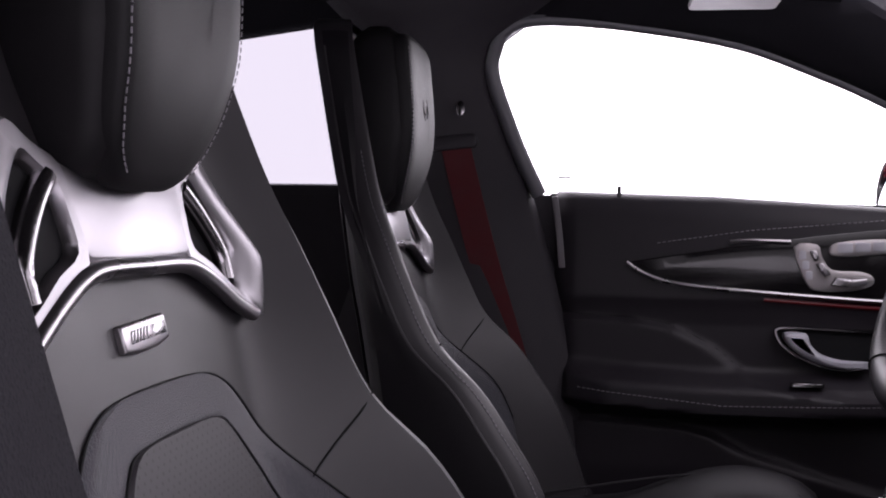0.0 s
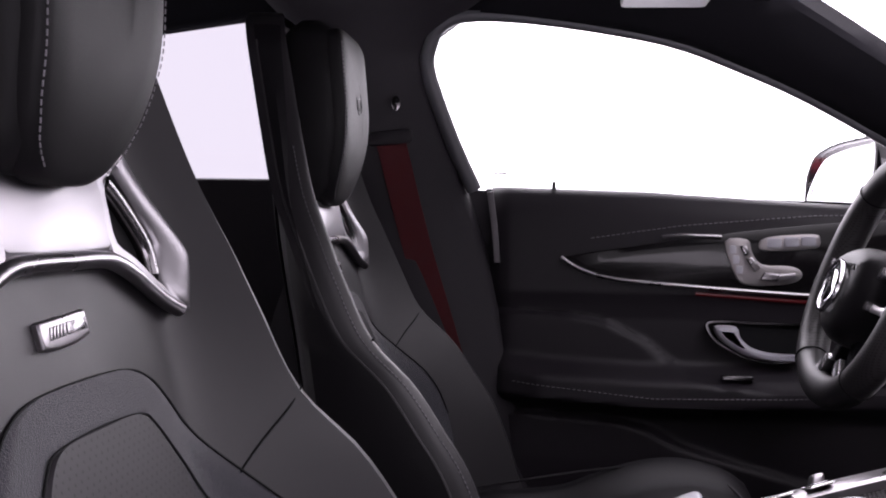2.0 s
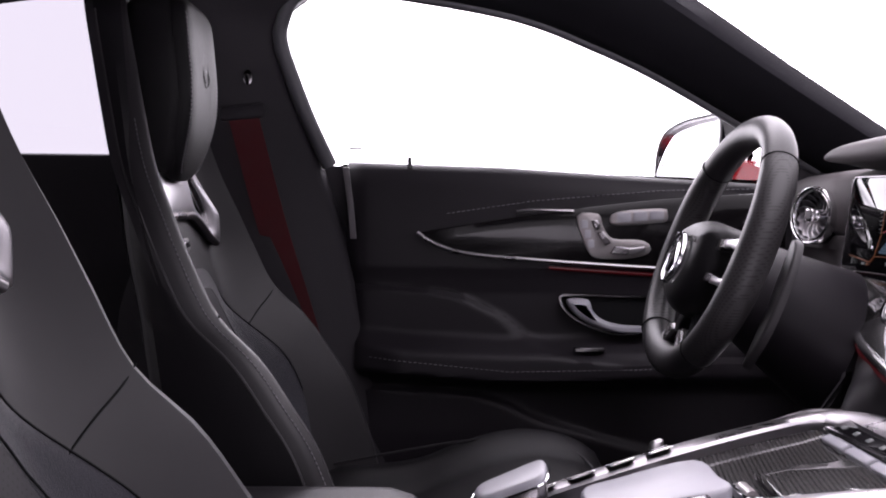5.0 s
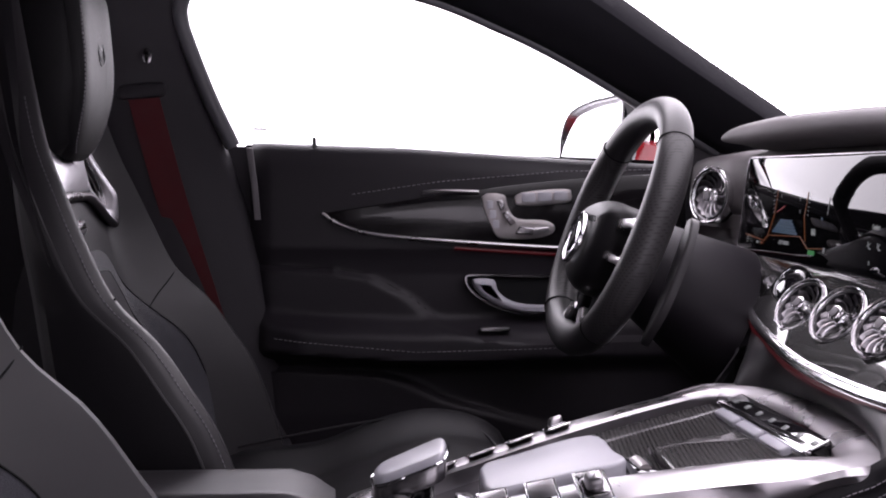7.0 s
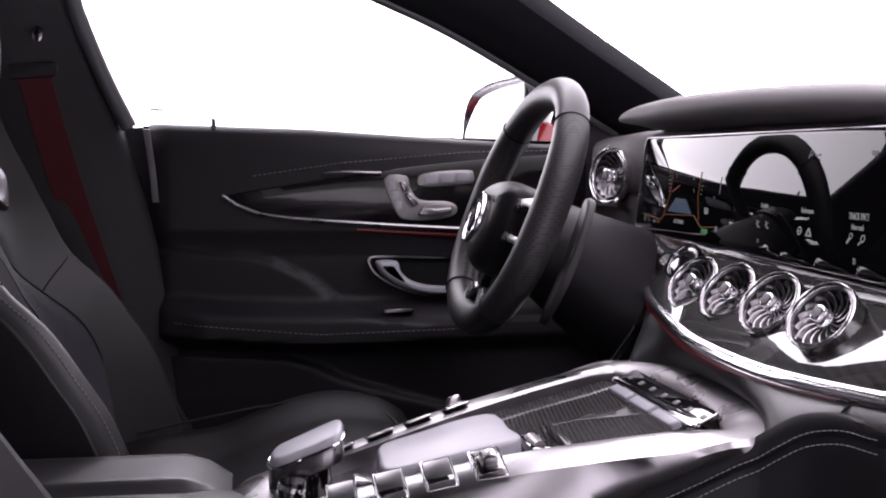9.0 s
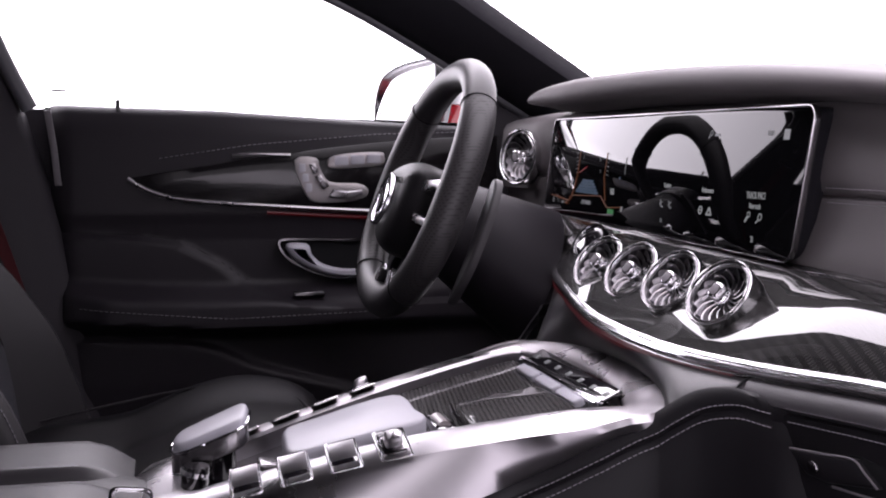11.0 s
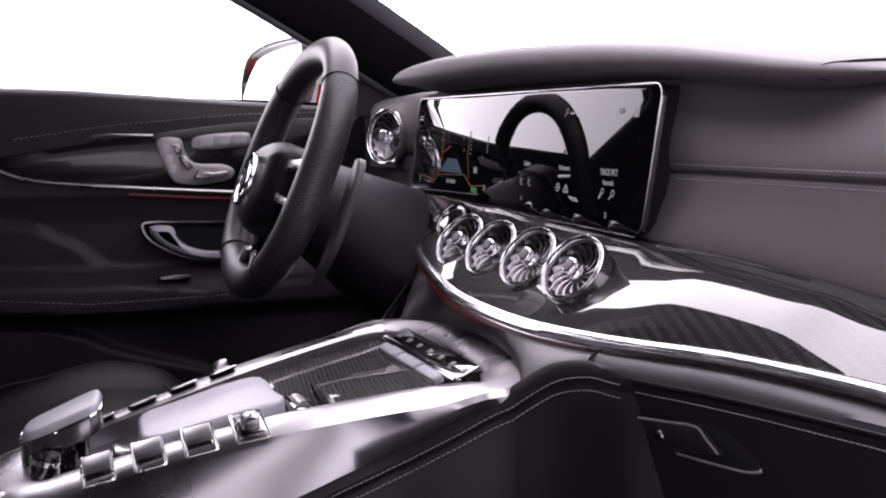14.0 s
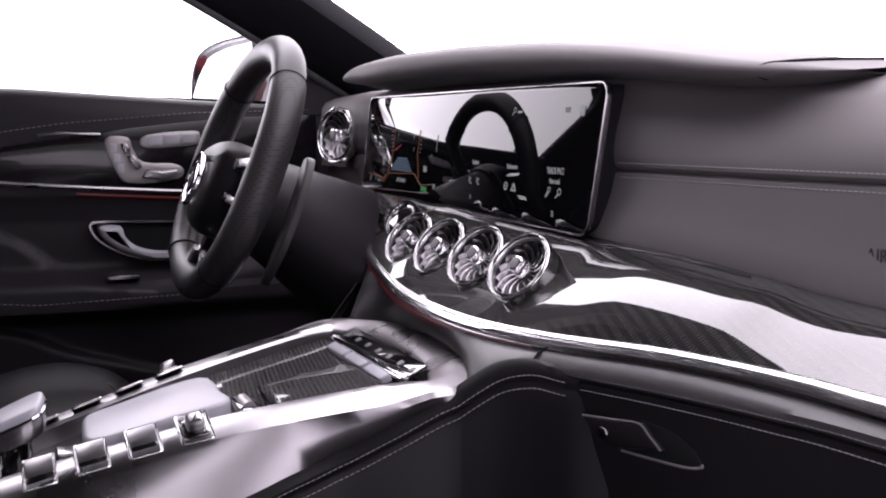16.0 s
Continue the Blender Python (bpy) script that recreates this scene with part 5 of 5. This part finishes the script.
ease = lambda t: (lambda v: v * v * (3 - 2 * v))(min(1.0, max(0.0, t)))


def lining_y(x, z):
    """Inner face of the door: flat middle, a pad that sweeps down into the armrest, the armrest's roll."""
    y = DOOR_Y(z)
    crest = float(np.interp(x, [0.2, 0.33, 0.385, 0.447, 0.505, 0.56, 0.64], [0.836, 0.829, 0.820, 0.789, 0.742, 0.728, 0.722]))
    y -= 0.013 * ease((crest - z) / 0.010) * ease((z - 0.66) / 0.03)
    top = float(np.interp(x, [0.2, 0.30, 0.45, 0.70, 1.0], [0.752, 0.738, 0.732, 0.732, 0.76]))
    size = float(np.interp(x, [0.2, 0.23, 0.28, 0.66, 0.80], [0.006, 0.020, 0.038, 0.040, 0.012]))
    under = float(np.interp(x, [0.2, 0.46, 0.70], [0.702, 0.684, 0.690]))
    roll = ease((top + 0.022 - z) / 0.034) * ease((z - under + 0.016) / 0.020)
    y -= size * roll
    # pocket edge below the armrest
    edge = float(np.interp(x, [0.2, 0.26, 0.40, 0.45, 0.503, 0.60, 0.706, 0.85], [0.678, 0.676, 0.668, 0.655, 0.628, 0.600, 0.572, 0.545]))
    y -= 0.016 * ease((edge - z) / 0.012) * ease((x - 0.2) / 0.04)
    return y + 0.02 * max(0.0, (0.225 - x) / 0.025)


rows = []
for x in np.linspace(0.200, 1.02, 72):
    lift = float(np.interp(x, [0.2, 0.45, 0.70, 1.02], [0.004, -0.002, -0.016, -0.03]))
    row = []
    for z in DZ[:7] + list(np.linspace(0.89, 0.54, 76)) + [0.48, 0.40, 0.32]:
        row.append((x, lining_y(x, z), z + (lift * (z - 0.9) / 0.12 if z > 0.9 else 0)))
    rows.append(row)
lining = part("lining", loft(rows), DOOR_LEATHER, door, "black leather door lining")
crease = [(x, float(np.interp(x, [0.2, 0.33, 0.385, 0.447, 0.505], [0.836, 0.829, 0.820, 0.789, 0.742]))) for x in np.linspace(0.235, 0.50, 30)]
part("lining_seam", tube(smooth([Vector((x, lining_y(x, z) - 0.0002, z)) for x, z in crease[::3]], 4), 0.0008, 6), DARK, lining)
part("seam_stitching", stitches([Vector((x, lining_y(x, z) - 0.0006, z)) for x, z in [(q, float(np.interp(q, [0.24, 0.46, 0.70], [0.722, 0.702, 0.708]))) for q in np.linspace(0.24, 0.72, 50)]], 0.005, 0.003, 0.0005, (0, 1, 0)), THREAD, lining)
part("outer_skin", box(0.19, 1.05, 0.87, 0.92, 0.30, 1.0, 0.01), RED_PAINT, door, "red outer skin")
part("belt_ledge", loft([[(x, 0.835, 1.024 - 0.028 * (x - 0.2)), (x, 0.92, 1.012 - 0.030 * (x - 0.2))] for x in np.linspace(0.19, 1.03, 10)]), PLASTIC, door)
dp = lambda a, b, h: Vector((a, DOOR_Y(b) - h, b))
LOW = [(0.313, 0.916), (0.345, 0.897), (0.398, 0.883), (0.523, 0.873), (0.70, 0.863), (0.90, 0.856)]
UP = [(0.90, 0.985), (0.757, 0.978), (0.62, 0.964), (0.49, 0.945), (0.433, 0.936), (0.370, 0.926)]
trim_out = [tuple(q[:2]) for q in smooth([(a, b, 0) for a, b in LOW], 5)] + [tuple(q[:2]) for q in smooth([(a, b, 0) for a, b in UP], 5)]
dtrim = part("gloss_trim", slab(trim_out, dp, 0.006, 0.002), WOOD_BLACK, door, "dark high-gloss trim panel")
part("chrome_strip", tube([dp(q.x, q.y, 0.006) for q in smooth([(a, b, 0) for a, b in LOW], 6)], 0.0032, 8), SATIN, door, "thin silver strip")
part("red_light_strip", tube([dp(q.x, q.y - 0.011, 0.001) for q in smooth([(a, b, 0) for a, b in LOW[3:]], 6)], 0.0028, 6), RED_STRIP, door, "dark red light strip")
part("seam_stitching", stitches([dp(x, float(np.interp(x, [0.35, 0.5, 0.7, 0.9], [0.945, 0.968, 0.986, 0.992])), 0.0006) for x in np.linspace(0.36, 0.9, 60)], 0.005, 0.003, 0.0007, (0, 1, 0)), THREAD, door)
# pull handle in its bowl
bowl = [(0.540, 0.818), (0.560, 0.822), (0.640, 0.820), (0.715, 0.817), (0.720, 0.795), (0.690, 0.768), (0.665, 0.757), (0.632, 0.755), (0.590, 0.766), (0.556, 0.785), (0.541, 0.803)]
b2 = [tuple(q[:2]) for q in smooth([(a, b, 0) for a, b in bowl], 4, True)]
part("bowl_rim", ring_plate(b2, inset(b2, 0.005), lambda a, b, h: Vector((a, 0.793 - h, b)), 0.008, 0.003), DARK_CHROME, door, "smoked metal rim of the handle bowl")
# flat sheet, the bowl's inner shade is in its colour
part("bowl", slab(inset(b2, 0.004), lambda a, b, h: Vector((a, 0.793 - h, b)), 0.002, 0.001), DARK, door, "dark sheet for the shade in the handle bowl")
lever = [(0.552, 0.812), (0.585, 0.812), (0.592, 0.795), (0.610, 0.780), (0.640, 0.772), (0.682, 0.770), (0.676, 0.762), (0.635, 0.760), (0.595, 0.770), (0.562, 0.790)]
part("handle", slab([tuple(q[:2]) for q in smooth([(a, b, 0) for a, b in lever], 3, True)], lambda a, b, h: Vector((a, 0.793 - h, b)), 0.020, 0.009, 4), SILVER_PAINT, door, "satin silver door handle")
# seat switch cluster
panel = [(0.565, 0.944), (0.600, 0.948), (0.607, 0.930), (0.622, 0.910), (0.664, 0.908), (0.682, 0.900), (0.680, 0.887), (0.655, 0.879), (0.605, 0.877), (0.584, 0.889)]
dq = lambda a, b, h: dp(a, b, h + 0.005)
cluster = part("switch_panel", slab([tuple(q[:2]) for q in smooth([(a, b, 0) for a, b in panel], 3, True)], dq, 0.005, 0.0025), KEY_GREY, door, "warm silver seat switch panel")
part("seat_key", slab([(0.588, 0.938), (0.598, 0.940), (0.604, 0.926), (0.595, 0.922)], lambda a, b, h: dq(a, b, h + 0.0045), 0.006, 0.003, 3), SATIN, cluster, "headrest-shaped key")
part("seat_key", slab([(0.597, 0.919), (0.607, 0.922), (0.620, 0.904), (0.611, 0.898)], lambda a, b, h: dq(a, b, h + 0.0045), 0.007, 0.003, 3), SATIN, cluster, "backrest-shaped key")
part("seat_key", slab([(0.618, 0.886), (0.626, 0.899), (0.650, 0.896), (0.672, 0.899), (0.674, 0.890), (0.655, 0.883)], lambda a, b, h: dq(a, b, h + 0.0045), 0.007, 0.003, 3), SATIN, cluster, "cushion-shaped key")
for k in range(3):
    part("memory_key", slab(rounded(0.010, 0.013, 0.002, 3, 0.578 + k * 0.005, 0.932 - k * 0.0155), lambda a, b, h: dq(a, b, h + 0.0045), 0.002, 0.0008), SILVER_PAINT, cluster, "small memory key")
upper = [(0.617, 0.938), (0.630, 0.952), (0.700, 0.958), (0.710, 0.950), (0.708, 0.938), (0.690, 0.934), (0.630, 0.930)]
heat = part("heating_panel", slab([tuple(q[:2]) for q in smooth([(a, b, 0) for a, b in upper], 3, True)], dq, 0.006, 0.003), KEY_GREY, door, "warm silver seat heating panel")
for k in range(3):
    part("heating_key", slab(rounded(0.022, 0.015, 0.003, 3, 0.640 + k * 0.026, 0.9435 + k * 0.0015), lambda a, b, h: dq(a, b, h + 0.0055), 0.002, 0.0008), SILVER_PAINT, heat)
part("lock_pin", tube([(0.300, 0.812, 1.015), (0.300, 0.812, 1.036)], [0.0042, 0.0036], 10), PIANO, door, "black lock pin")
part("inner_release", tube(smooth([(0.47, 0.786, 0.950), (0.50, 0.782, 0.953), (0.56, 0.782, 0.952)], 5), 0.003, 8), SATIN, dtrim, "silver edge")
part("edge_plate", slab([(0.194, 1.018), (0.204, 1.018), (0.212, 0.960), (0.217, 0.905), (0.207, 0.905), (0.202, 0.960)], lambda a, b, h: Vector((a, 0.800 - h, b)), 0.006, 0.002), EDGE_GREY, door, "silver plate on the door's rear edge")
part("window_keys", slab(rounded(0.05, 0.014, 0.004, 3, 0.585, 0.762), lambda a, b, h: Vector((a, b, 0.733 + h)), 0.006, 0.002), DARK_CHROME, door, "window lift keys")
part("sail_panel", loft([[(0.86, 0.80, 0.985), (0.86, 0.80, 1.075)], [(0.90, 0.795, 0.985), (0.90, 0.795, 1.05)], [(1.02, 0.79, 0.985), (1.02, 0.79, 0.99)]]), PLASTIC, door, "black triangular mirror corner")
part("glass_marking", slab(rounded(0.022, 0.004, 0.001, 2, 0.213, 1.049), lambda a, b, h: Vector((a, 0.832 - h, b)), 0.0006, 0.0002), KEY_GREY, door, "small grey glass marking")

# ---- outside mirror ----
mir = thing("side_mirror", "red and black outside mirror beyond the driver's window", "side mirror", (0.82, 0.92, 0.99))
ma, mb = Vector((0.752, 1.05, 0)), Vector((0.832, 0.90, 0))
md = (mb - ma).normalized()
mn = Vector((md.y, -md.x, 0))
if mn.x > 0:
    mn = -mn
L = (mb - ma).length
mo = [tuple(q[:2]) for q in smooth([(0.0, 1.008, 0), (0.002, 1.055, 0), (0.022, 1.092, 0), (0.065, 1.110, 0), (0.12, 1.118, 0), (0.165, 1.117, 0), (0.172, 1.08, 0), (0.160, 1.02, 0), (0.14, 1.0, 0), (0.02, 1.0, 0)], 4, True)]
mp = lambda a, b, h: Vector((ma.x, ma.y, 0)) + md * a + Vector((0, 0, b)) + mn * h
rows = []
for h, f in ((0.0, 0.0), (-0.03, 0.002), (-0.06, 0.012), (-0.085, 0.03), (-0.10, 0.05)):
    rows.append([mp(a, b, h) for a, b in inset(mo, f)])
part("housing", loft(rows, True, True), PIANO, mir, "black mirror housing")
part("mirror_rim", ring_plate(mo, inset(mo, 0.007), mp, 0.012, 0.004), PIANO, mir, "black mirror rim")
part("mirror_glass", slab(inset(mo, 0.006), lambda a, b, h: mp(a, b, h + 0.003 - 0.10 * (b - 1.06)), 0.004, 0.001), MIRROR, mir, "mirror glass reflecting white light")
part("mirror_foot", loft([[(0.84, 0.90, 0.99), (0.90, 0.90, 0.99), (0.90, 0.90, 1.04), (0.85, 0.90, 1.04)], [(0.88, 0.82, 0.97), (0.95, 0.82, 0.97), (0.95, 0.82, 1.02), (0.89, 0.82, 1.02)]], True, True), RED_PAINT, mir, "red mirror foot")

# ---- sun visor ----
visor = thing("sun_visor", "grey folded sun visor under the roof lining", "sun visor", (0.45, 0.42, 1.32))
part("visor_panel", box(0.385, 0.500, 0.26, 0.56, 1.263, 1.277, 0.006), EDGE_GREY, visor)
